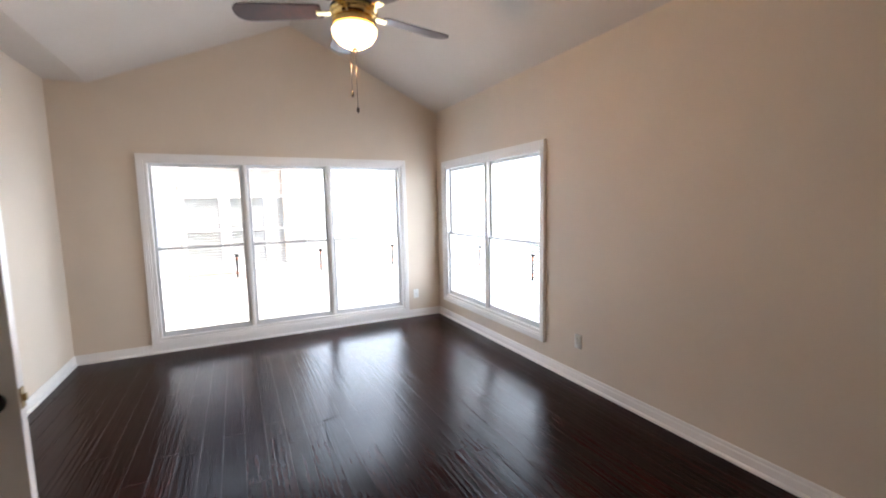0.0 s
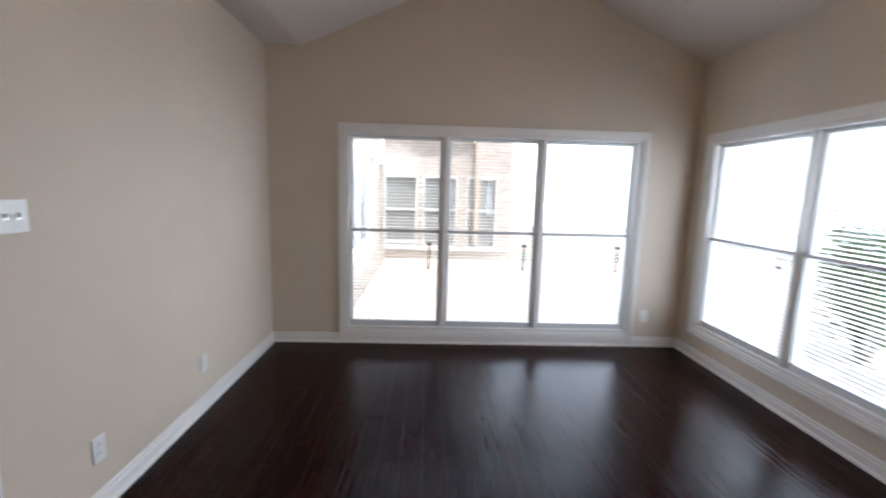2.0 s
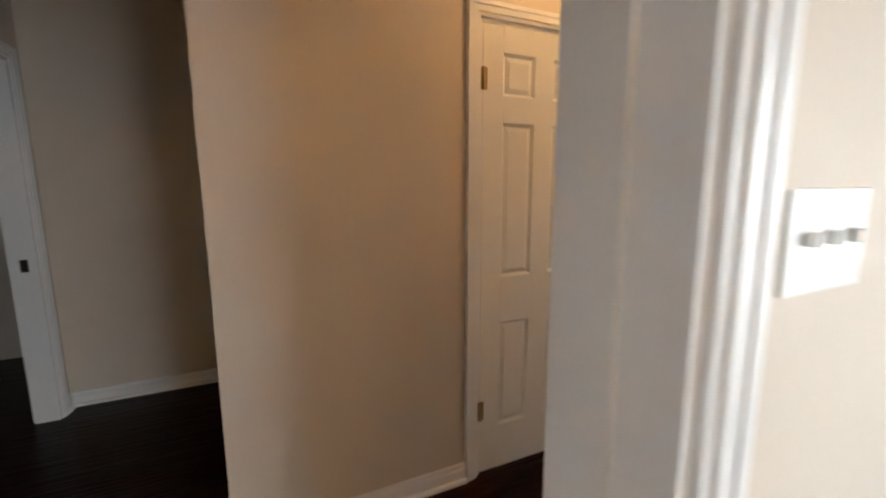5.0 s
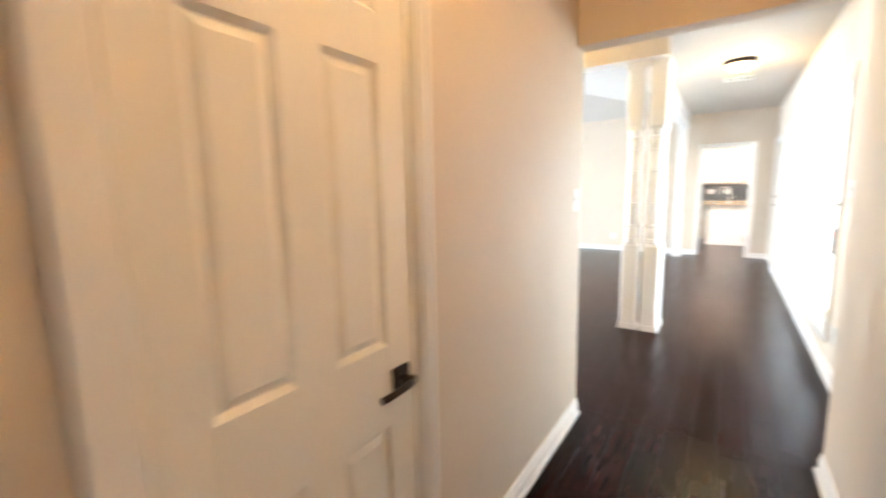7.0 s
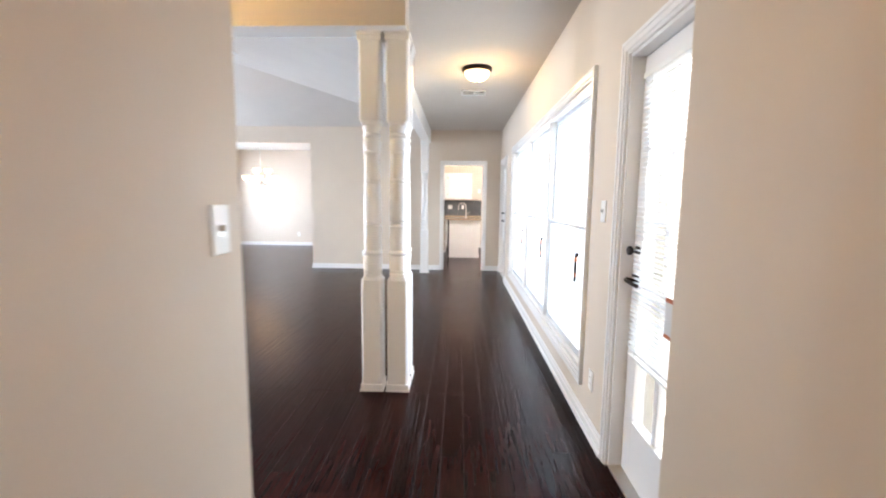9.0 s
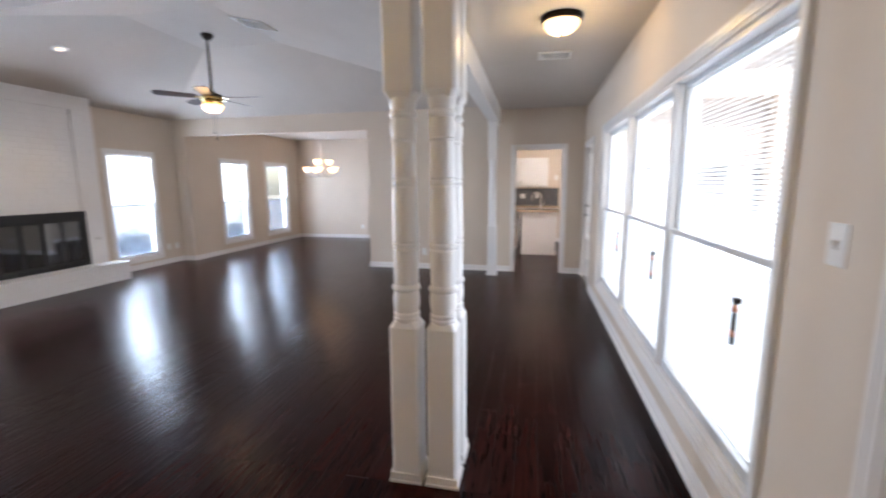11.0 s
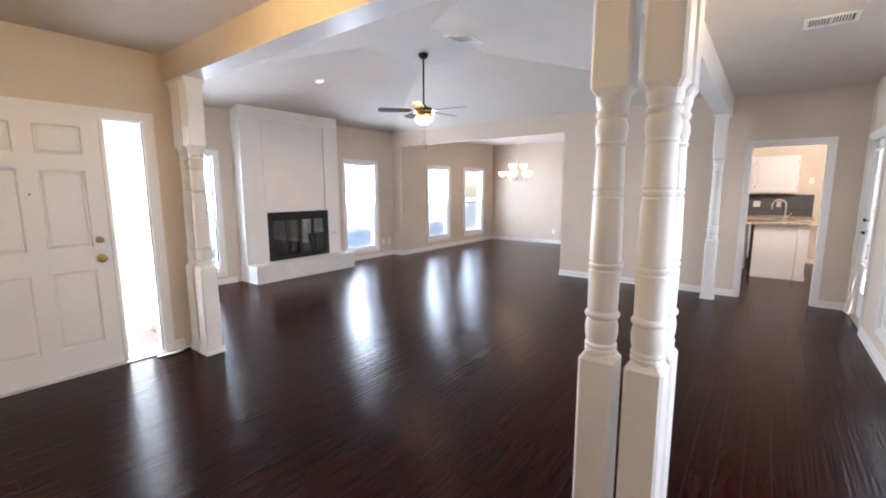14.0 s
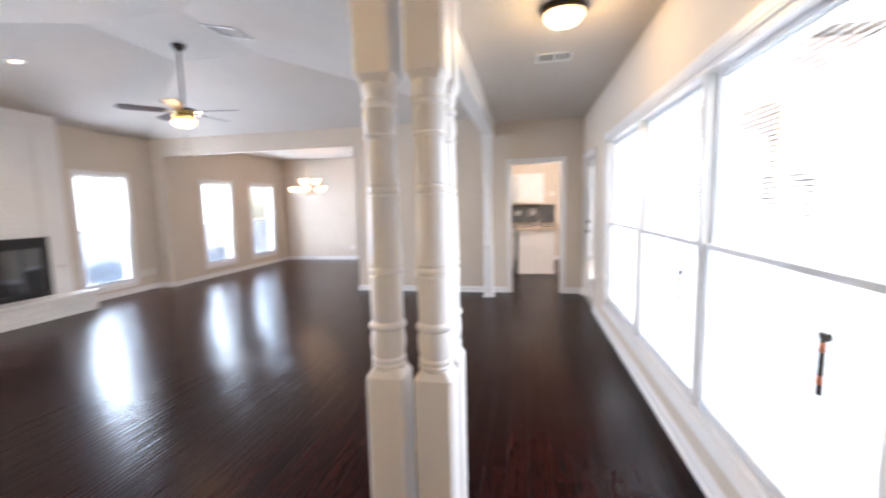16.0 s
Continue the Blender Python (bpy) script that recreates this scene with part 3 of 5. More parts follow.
# doorway of the side room off the hall
sd = empty("door_3", (-1.50, -4.25, 0.0), "white cased doorway with no door shut, leading to a dark room", "doorway", kind="structure")
sd.matrix_world = pose(-0.70, -4.25, 0, 0, 0, 180)
door_trim(sd, 0.80, 2.04, 0.12, True)
bm = bmesh.new()
box(bm, 0.7815, 0.7842, 0.04, 0.075, 0.9, 0.97)
part("strike_plate", bm, BRONZE, sd)

# front door with sidelight
fd = empty("door_4", (XFD, 0.20, 0.0), "closed white six-panel front door with a glass sidelight", "door", kind="structure", rz=90)
door_trim(fd, 1.25, 2.085, 0.16, True)
leaf = door_leaf("leaf", fd, 0.905, 2.055, 0.044, TRIM, ((0.0, 0.22), (0.835, 1.02), (1.635, 1.75), (1.975, 2.055)))
leaf.location = (0.018, 0.012, 0.014)
knob(leaf, 0.83, 0.0, 0.925)
knob(leaf, 0.83, 0.0, 1.075, -1, BRASS, "deadbolt", 0.85)
knob(leaf, 0.45, 0.0, 1.45, -1, BRASS, "peephole", 0.25)
bm = bmesh.new()
box(bm, 0.925, 0.95, 0.004, 0.15, 0.0, 2.069, 0.003)
frame_bars(bm, 0.95, 1.234, 0.0, 2.069, 0.014, 0.03, 0.08, 0.004)
part("sidelight_frame", bm, TRIM, fd)
bm = bmesh.new()
box(bm, 0.964, 1.22, 0.052, 0.057, 0.014, 2.055)
part("sidelight_pane", bm, GLASS, fd).visible_shadow = False
bm = bmesh.new()
box(bm, 0.0, 1.25, -0.03, 0.15, 0.0, 0.012, 0.004)
part("threshold", bm, STEEL, fd)

# kitchen doorway, cased, no leaf
kd = empty("door_5", (DOORK[0], YK, 0.0), "white cased doorway to the kitchen", "doorway", kind="structure")
door_trim(kd, DOORK[1] - DOORK[0], 2.035, 0.12, True)


def french_door(name, y1, group):
    w, h = 0.84, 2.03
    top = empty(name, (XW, y1, 0.0), "closed white glazed patio door with mini blind", "door", kind="structure", rz=-90)
    door_trim(top, w, h, 0.16, True)
    bm = bmesh.new()
    d0, d1 = 0.062, 0.104
    x0, x1, zb, zt = 0.11, w - 0.11, 0.30, 1.91
    box(bm, 0.018, x0, d0, d1, 0.014, h - 0.02, 0.003)
    box(bm, x1, w - 0.018, d0, d1, 0.014, h - 0.02, 0.003)
    box(bm, x0, x1, d0, d1, 0.014, zb)
    box(bm, x0, x1, d0, d1, zt, h - 0.02)
    leaf = part("leaf", bm, TRIM, top)
    cols, rows = 3, 5
    for i in range(1, cols):
        x = x0 + (x1 - x0) * i / cols
        bm = bmesh.new()
        box(bm, x - 0.017, x + 0.017, d0 + 0.006, d1 - 0.006, zb, zt, 0.004)
        part("muntin", bm, TRIM, leaf)
    for j in range(1, rows):
        z = zb + (zt - zb) * j / rows
        for i in range(cols):
            xa, xb = x0 + (x1 - x0) * i / cols, x0 + (x1 - x0) * (i + 1) / cols
            bm = bmesh.new()
            box(bm, xa + (0.0125 if i else 0), xb - (0.0125 if i < cols - 1 else 0), d0 + 0.007, d1 - 0.007, z - 0.016, z + 0.016, 0.004)
            part("muntin", bm, TRIM, leaf)
    for i in range(cols):
        for j in range(rows):
            xa, xb = x0 + (x1 - x0) * i / cols, x0 + (x1 - x0) * (i + 1) / cols
            za, zc = zb + (zt - zb) * j / rows, zb + (zt - zb) * (j + 1) / rows
            bm = bmesh.new()
            box(bm, xa, xb, 0.081, 0.085, za, zc)
            part("pane", bm, GLASS, leaf).visible_shadow = False
    lever(top, 0.065, d0, 0.985, 1)
    knob(top, 0.065, d0, 1.125, -1, BRONZE, "deadbolt", 0.8)
    bm = bmesh.new()
    box(bm, 0.0, w, 0.0, 0.2, 0.0, 0.013, 0.004)
    part("threshold", bm, STEEL, top)
    p = top.matrix_world @ Vector((x0 - 0.03, d0 - 0.02, 0.62))
    blind(p, -90, x1 - x0 + 0.06, 1.3, 3, "white mini blind on the glazed patio door", 0.022)
    return top


fdoor = french_door("door_6", FD[1], "")
french_door("door_7", FD2[1], "")

# baseboards; the board stands to the left of the way
for a, b in (((XW, YB), (XW, -2.723)), ((XW, -3.762), (XW, -6.2)), ((XR, YB), (XW, YB)), ((XR, -6.2), (XR, YB)),
             ((0, -3.30), (0, -2.327)), ((0, -1.533), (0, YH))):
    if a[0] == XW or a == (0, -3.30) or a == (0, -1.533):
        baseboard(*((b, a) if a[1] < b[1] else (a, b)))
    else:
        baseboard(a, b)
for a, b in (((-0.12, -3.30), (-1.65, -3.30)), ((-1.65, -3.30), (-1.65, -4.25)), ((-0.638, -4.25), (XH, -4.25)), ((XH, -4.25), (XH, -3.762)), ((XH, -2.723), (XH, 0.0)),
             ((-1.65, -4.25), (-1.562, -4.25)), ((XH, 0.0), (XW, 0.0)), ((XW, 1.002), (XW, 5.918)), ((XW, 6.882), (XW, YK)),
             ((XW, YK), (1.077, YK)), ((0.186, YK), (-2.31, YK)), ((-2.31, YK), (-2.31, YK + 0.12)), ((-0.14, YD), (XD, YD)), ((XD, YD), (XD, YK)),
             ((XD, YK), (XL, YK)), ((XL, YK), (XL, 5.39)), ((XL, 3.34), (XL, 1.80)), ((XL, 1.80), (XFD, 1.80)), ((XFD, 1.60), (XFD, 1.512)), ((XFD, 0.138), (XFD, YH)), ((XFD, YH), (0, YH)),
             ((1.06, 7.12), (2.5, 7.12)), ((2.5, 10.98), (0.9, 10.98)), ((1.13, -6.2), (-2.8, -6.2)), ((XW, -6.2), (XR, -6.2)),
             ((-0.14, 7.12), (-0.14, YD))):
    baseboard(a, b)


# ---------------------------------------------------------------- turned posts
def turned_post(place, label):
    thing = empty("turned_post", place, label, "post", "turned porch-style posts")
    h, w = 2.424, 0.071
    bm = bmesh.new()

    def square(z0, z1, cut_low, cut_high):
        """Square block whose arrised corners run out towards the turning."""
        rings = []
        for z, r, c in ((z0, w, 0.012 if not cut_low else 0.03), (z0 + 0.03, w, 0.012), (z1 - 0.03, w, 0.012), (z1, w, 0.012 if not cut_high else 0.03)):
            k = 0.0 if not ((z == z0 and cut_low) or (z == z1 and cut_high)) else 0.018
            rings.append([bm.verts.new((x, y, z)) for x, y in ((-r + c, -r + k), (r - c, -r + k), (r - k, -r + c), (r - k, r - c), (r - c, r - k), (-r + c, r - k), (-r + k, r - c), (-r + k, -r + c))])
        for p, q in zip(rings, rings[1:]):
            for i in range(8):
                bm.faces.new((p[i], p[(i + 1) % 8], q[(i + 1) % 8], q[i]))
        bm.faces.new(rings[0][::-1])
        bm.faces.new(rings[-1])
    square(0, 0.825, False, True)
    part("base_block", bm, TRIM, thing)
    bm = bmesh.new()
    square(1.84, h, True, False)
    part("top_block", bm, TRIM, thing)
    prof = [(0.064, 0.815), (0.070, 0.826), (0.071, 0.836), (0.066, 0.842), (0.066, 0.846), (0.071, 0.851), (0.071, 0.859), (0.064, 0.866), (0.067, 0.878), (0.071, 0.9), (0.0725, 0.92), (0.071, 0.942), (0.067, 0.958),
            (0.064, 0.966), (0.071, 0.971), (0.076, 0.978), (0.076, 0.988), (0.071, 0.995), (0.065, 1.0), (0.066, 1.02), (0.067, 1.1), (0.069, 1.165), (0.063, 1.17), (0.063, 1.176), (0.0695, 1.181),
            (0.0695, 1.192), (0.063, 1.197), (0.063, 1.203), (0.069, 1.208), (0.067, 1.3), (0.064, 1.455), (0.059, 1.46), (0.059, 1.466), (0.0645, 1.471), (0.0645, 1.482), (0.059, 1.487), (0.059, 1.493), (0.0635, 1.498),
            (0.061, 1.6), (0.059, 1.655), (0.064, 1.66), (0.066, 1.667), (0.06, 1.674), (0.064, 1.69), (0.068, 1.71), (0.067, 1.735), (0.061, 1.752), (0.058, 1.76), (0.066, 1.767), (0.069, 1.778), (0.064, 1.788), (0.06, 1.793),
            (0.064, 1.805), (0.069, 1.82), (0.07, 1.845)]
    part("turned_shaft", lathe(bmesh.new(), [(r * 0.9, z) for r, z in prof], 28), TRIM, thing)
    bm = bmesh.new()
    for o, z0, z1 in ((0.012, 0.0, 0.012), (0.007, 0.012, 0.05)):
        box(bm, -w - o, w + o, -w - o, -w + 0.001, z0, z1)
        box(bm, -w - o, w + o, w - 0.001, w + o, z0, z1)
        box(bm, -w - o, -w + 0.001, -w + 0.001, w - 0.001, z0, z1)
        box(bm, w - 0.001, w + o, -w + 0.001, w - 0.001, z0, z1)
    part("shoe_trim", bm, TRIM, thing)
    bm = bmesh.new()
    for o, z0, z1 in ((0.006, h - 0.05, h - 0.018), (0.014, h - 0.018, h)):
        box(bm, -w - o, w + o, -w - o, -w + 0.001, z0, z1)
        box(bm, -w - o, w + o, w - 0.001, w + o, z0, z1)
        box(bm, -w - o, -w + 0.001, -w + 0.001, w - 0.001, z0, z1)
        box(bm, w - 0.001, w + o, -w + 0.001, w - 0.001, z0, z1)
    part("cap_trim", bm, TRIM, thing)
    return thing


p1 = turned_post((-0.043, 1.78, 0), "white turned wooden post on a square base, in a cluster")
for x, y in ((0.138, 1.78), (0.138, 1.98), (-3.52, 1.70), (-3.70, 1.70), (-0.083, 6.69)):
    copy_thing(p1, pose(x, y, 0))

# ---------------------------------------------------------------- fireplace
CX = -6.05
fp = empty("fireplace", (CX, 4.38, 0), "white painted brick fireplace with raised hearth and black glass doors", "fireplace")
FY0, FY1, BY0, BY1, BZ0, BZ1 = 3.40, 5.27, 3.81, 4.95, 0.295, 1.08


def to_local(bm, parent):
    bmesh.ops.transform(bm, matrix=parent.matrix_world.inverted(), verts=bm.verts)
    return bm


bm = bmesh.new()
top_z = 2.86
box(bm, XL + 0.002, CX - 0.002, FY0 + 0.004, BY0 - 0.03, 0.0, top_z)
box(bm, XL + 0.002, CX - 0.002, BY0 - 0.03, BY0, 0.0, BZ1)
box(bm, XL + 0.002, CX - 0.002, BY1, FY1 - 0.004, 0.0, top_z)
box(bm, XL + 0.002, CX - 0.0205, BY0 - 0.03, BY1, BZ1, 2.58)
box(bm, XL + 0.002, CX - 0.002, BY0 - 0.03, BY1, 2.58, top_z)
box(bm, XL + 0.002, CX - 0.002, BY0, BY1, 0.0, BZ0)
core = part("chimney_core", to_local(bm, fp), WHITE_BRICK, fp)
bm = bmesh.new()
box(bm, XL + 0.004, XL + 0.02, BY0, BY1, BZ0, BZ1)
part("firebox", to_local(bm, fp), BLACK, fp, "black firebox back")
# hearth, of painted brick too
bm = bmesh.new()
box(bm, CX - 0.012, -5.79, FY0 + 0.01, FY1 + 0.1, 0.0, 0.25)
hearth = part("hearth_core", to_local(bm, fp), WHITE_BRICK, fp)
bm = bmesh.new()
for o, z0, z1 in ((0.022, top_z - 0.06, top_z - 0.03), (0.045, top_z - 0.03, top_z)):
    box(bm, XL + 0.002, CX + o, FY0 - o, FY1 + o, z0, z1, 0.004)
part("crown_trim", to_local(bm, fp), TRIM, fp)
# moulding round the sunk panel of the chimney breast
bm = bmesh.new()
for q0, q1, z0, z1 in ((BY0 - 0.052, BY0 - 0.03, BZ1 + 0.04, 2.6), (BY1, BY1 + 0.022, BZ1 + 0.04, 2.6), (BY0 - 0.03, BY1, 2.578, 2.6)):
    box(bm, CX - 0.012, CX + 0.009, q0, q1, z0, z1, 0.003)
part("panel_moulding", to_local(bm, fp), WHITE_BRICK, fp)
# glass doors
bm = bmesh.new()
d = CX
box(bm, d, d + 0.02, BY0 - 0.03, BY0 + 0.05, BZ0 + 0.002, BZ1 + 0.03, 0.003)
box(bm, d, d + 0.02, BY1 - 0.05, BY1 + 0.03, BZ0 + 0.002, BZ1 + 0.03, 0.003)
box(bm, d, d + 0.02, BY0 + 0.05, BY1 - 0.05, BZ1 - 0.09, BZ1 + 0.03, 0.003)
box(bm, d, d + 0.02, BY0 + 0.05, BY1 - 0.05, BZ0 + 0.002, BZ0 + 0.06, 0.003)
scr = part("door_surround", to_local(bm, fp), BLACK, fp, "black metal surround")
n = 4
for i in range(n):
    a = BY0 + 0.05 + (BY1 - BY0 - 0.1) * i / n
    b = BY0 + 0.05 + (BY1 - BY0 - 0.1) * (i + 1) / n
    bm = bmesh.new()
    for q0, q1, z0, z1 in ((a, a + 0.022, BZ0 + 0.06, BZ1 - 0.09), (b - 0.022, b, BZ0 + 0.06, BZ1 - 0.09), (a + 0.022, b - 0.022, BZ0 + 0.06, BZ0 + 0.085), (a + 0.022, b - 0.022, BZ1 - 0.115, BZ1 - 0.09)):
        box(bm, d - 0.006, d + 0.012, q0, q1, z0, z1, 0.002)
    gd = part("glass_door", to_local(bm, fp), BLACK, fp)
    bm = bmesh.new()
    box(bm, d - 0.002, d + 0.002, a + 0.022, b - 0.022, BZ0 + 0.085, BZ1 - 0.115)
    part("pane", to_local(bm, fp), SMOKED, gd)
for y in (4.36, 4.40):
    bm = bmesh.new()
    tube(bm, [(d + 0.02, y, 0.62), (d + 0.034, y, 0.63), (d + 0.034, y, 0.72), (d + 0.02, y, 0.73)], 0.004, 6)
    part("door_pull", to_local(bm, fp), BLACK, fp)
bm = bmesh.new()
lathe(bm, [(0.02, 0), (0.02, 0.006), (0.008, 0.012), (0.008, 0.05), (0.0, 0.05)], 14, (CX, 5.12, 0.68), "X")
tube(bm, [(CX + 0.045, 5.09, 0.68), (CX + 0.045, 5.15, 0.68)], 0.006, 8)
part("gas_valve", to_local(bm, fp), STEEL, fp, "nickel gas key")

# ---------------------------------------------------------------- lamps and fans
def ceiling_fan(place, drop, turn, label, glow, blades=5):
    """Hangs from place; drop is the rod's length."""
    thing = empty("ceiling_fan", place, label, "ceiling fan", rz=turn)
    bm = bmesh.new()
    lathe(bm, [(0.0, 0.0), (0.07, 0.0), (0.07, -0.02), (0.05, -0.055), (0.02, -0.07), (0.0, -0.07)], 24)
    part("canopy", bm, BRONZE, thing)
    bm = bmesh.new()
    tube(bm, [(0, 0, -0.06), (0, 0, -drop)], 0.013, 12)
    part("downrod", bm, BRONZE, thing)
    z = -drop
    bm = bmesh.new()
    lathe(bm, [(0.0, z + 0.03), (0.03, z + 0.03), (0.045, z), (0.11, z - 0.012), (0.125, z - 0.03), (0.125, z - 0.045), (0.0, z - 0.045)], 32)
    part("motor_housing", bm, BRONZE, thing)
    bm = bmesh.new()
    lathe(bm, [(0.0, z - 0.0455), (0.120, z - 0.0455), (0.128, z - 0.05), (0.128, z - 0.058), (0.121, z - 0.064), (0.121, z - 0.078), (0.11, z - 0.09), (0.0, z - 0.09)], 32)
    part("motor_band", bm, POLISHED, thing, "polished brass band")
    bm = bmesh.new()
    lathe(bm, [(0.0, z - 0.09), (0.1, z - 0.09), (0.118, z - 0.105), (0.112, z - 0.128), (0.085, z - 0.14), (0.0, z - 0.14)], 32)
    part("fitter", bm, POLISHED, thing, "antique brass fitter")
    bm = bmesh.new()
    lathe(bm, [(0.115, z - 0.141), (0.122, z - 0.15), (0.115, z - 0.178), (0.092, z - 0.208), (0.055, z - 0.23), (0.0, z - 0.238)], 32)
    part("light_bowl", bm, glow, thing, "lit frosted glass bowl")
    bm = bmesh.new()
    lathe(bm, [(0.0, z - 0.236), (0.014, z - 0.238), (0.012, z - 0.252), (0.0, z - 0.258)], 12)
    part("finial", bm, BRONZE, thing)
    for dx in (0.02, -0.03):
        bm = bmesh.new()
        ln = 0.28 if dx > 0 else 0.2
        tube(bm, [(dx, 0.06, z - 0.13), (dx * 0.6, 0.02, z - 0.26), (dx * 0.6, 0.02, z - 0.26 - ln)], 0.0016, 5)
        lathe(bm, [(0.0, z - 0.26 - ln), (0.008, z - 0.27 - ln), (0.008, z - 0.29 - ln), (0.0, z - 0.295 - ln)], 10, (dx * 0.6, 0.02, 0))
        part("pull_chain", bm, BRONZE, thing)
    for k in range(blades):
        a = 2 * math.pi * k / blades
        m = Matrix.Rotation(a, 4, "Z")
        bm = bmesh.new()
        box(bm, 0.1, 0.2, -0.022, 0.022, z - 0.062, z - 0.054, 0.002)
        bmesh.ops.transform(bm, matrix=m, verts=bm.verts)
        arm = part("blade_arm", bm, POLISHED, thing)
        bm = bmesh.new()
        out = [(0.17, -0.05), (0.2, -0.058), (0.55, -0.072), (0.6, -0.064), (0.63, -0.035), (0.635, 0.0), (0.63, 0.035), (0.6, 0.064), (0.55, 0.072), (0.2, 0.058), (0.17, 0.05)]
        lo = [bm.verts.new((x, y, z - 0.053 + y * 0.2)) for x, y in out]
        hi = [bm.verts.new((x, y, z - 0.046 + y * 0.2)) for x, y in out]
        bm.faces.new(lo[::-1])
        bm.faces.new(hi)
        for i in range(len(out)):
            j = (i + 1) % len(out)
            bm.faces.new((lo[i], lo[j], hi[j], hi[i]))
        bmesh.ops.transform(bm, matrix=m, verts=bm.verts)
        part("blade", bm, BLADE, arm, "dark walnut blade")
    return thing


FAN1 = (3.44, -2.9, 3.40)
ceiling_fan(FAN1, 0.86, 12, "bronze and brass ceiling fan with lit bowl under vaulted ceiling", LAMP_GLASS)
FAN2 = (-3.44, 4.70, 3.318)
ceiling_fan(FAN2, 0.70, 10, "dark bronze ceiling fan on a long rod with lit bowl", LAMP_WHITE)
bulb("fan_bulb", (3.44, -2.9, 2.22), 9)
bulb("fan_bulb", (-3.44, 4.70, 2.30), 5)


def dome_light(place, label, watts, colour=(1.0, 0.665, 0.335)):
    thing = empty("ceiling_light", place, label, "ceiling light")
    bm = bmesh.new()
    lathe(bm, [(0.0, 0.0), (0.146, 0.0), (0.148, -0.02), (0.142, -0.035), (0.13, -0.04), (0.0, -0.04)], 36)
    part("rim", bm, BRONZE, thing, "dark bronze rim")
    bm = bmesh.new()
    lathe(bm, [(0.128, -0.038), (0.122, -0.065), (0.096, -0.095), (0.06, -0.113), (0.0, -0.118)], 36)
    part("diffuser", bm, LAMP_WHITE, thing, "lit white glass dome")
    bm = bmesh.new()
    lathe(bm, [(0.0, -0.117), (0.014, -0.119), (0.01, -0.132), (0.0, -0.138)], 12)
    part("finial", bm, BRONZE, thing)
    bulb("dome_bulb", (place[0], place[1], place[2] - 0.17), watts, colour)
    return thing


dome_light((0.715, 3.26, CZ - 0.06), "round dome ceiling light with bronze rim, lit, in the corridor", 5, (1.0, 0.72, 0.29))
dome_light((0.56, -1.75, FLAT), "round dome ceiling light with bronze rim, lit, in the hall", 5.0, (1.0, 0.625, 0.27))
dome_light((-1.6, 0.75, CZ - 0.06), "round dome ceiling light with bronze rim, lit, in the foyer", 17, (1.0, 0.72, 0.29))


def vent(place, w, d, label, tilt=(0, 0, 0)):
    thing = empty("ceiling_vent", place, label, "air vent")
    thing.matrix_world = pose(*place, *tilt)
    part("vent_frame", frame_bars_flat(bmesh.new(), w, d), PLASTIC, thing)
    # flat black sheet; its colour stands in for shade inside the duct
    bm = bmesh.new()
    box(bm, -w / 2 + 0.02, w / 2 - 0.02, -d / 2 + 0.02, d / 2 - 0.02, -0.003, -0.001)
    part("backing", bm, BLACK, thing, "black sheet for the shade inside the duct")
    n = int((w - 0.05) / 0.016)
    for i in range(n):
        x = -w / 2 + 0.03 + i * 0.016
        bm = bmesh.new()
        box(bm, -0.006, 0.006, -d / 2 + 0.022, d / 2 - 0.022, -0.001, 0.001)
        ob = part("louvre", bm, PLASTIC, thing)
        ob.matrix_local = pose(x, 0, -0.01, 0, 35 if x < 0 else -35, 0)
    return thing


def frame_bars_flat(bm, w, d):
    for x0, x1, y0, y1 in ((-w / 2, w / 2, -d / 2, -d / 2 + 0.026), (-w / 2, w / 2, d / 2 - 0.026, d / 2), (-w / 2, -w / 2 + 0.026, -d / 2 + 0.026, d / 2 - 0.026), (w / 2 - 0.026, w / 2, -d / 2 + 0.026, d / 2 - 0.026), (-0.008, 0.008, -d / 2 + 0.026, d / 2 - 0.026)):
        box(bm, x0, x1, y0, y1, -0.014, 0.0, 0.003)
    return bm


vent((0.71, 4.18, CZ - 0.061), 0.30, 0.22, "white louvred air register in the corridor ceiling")
vent((-2.6, 4.44, 3.283), 0.40, 0.30, "white louvred air register in the sloped ceiling", (0, 12.3, 0))

# recessed spot over the hearth
thing = empty("recessed_light", (-4.9, 4.064, 3.066), "small lit recessed spot in the living room ceiling", "ceiling light")
thing.matrix_world = pose(-4.9, 4.064, 3.066, 0, -14, 0)
part("trim_ring", lathe(bmesh.new(), [(0.05, 0.0), (0.075, 0.0), (0.075, -0.008), (0.05, -0.012)], 24), PLASTIC, thing)
part("lamp", lathe(bmesh.new(), [(0.05, -0.006), (0.03, -0.012), (0.0, -0.014)], 24), LAMP_GLASS, thing)
sp = bpy.data.lights.new("recessed_spot", "SPOT")
sp.energy, sp.color, sp.spot_size, sp.spot_blend, sp.shadow_soft_size = 18, (1.0, 0.8, 0.55), radians(100), 0.6, 0.04
new("recessed_spot", sp).matrix_world = look((-4.9, 4.064, 3.03), (-5.3, 4.2, 0))

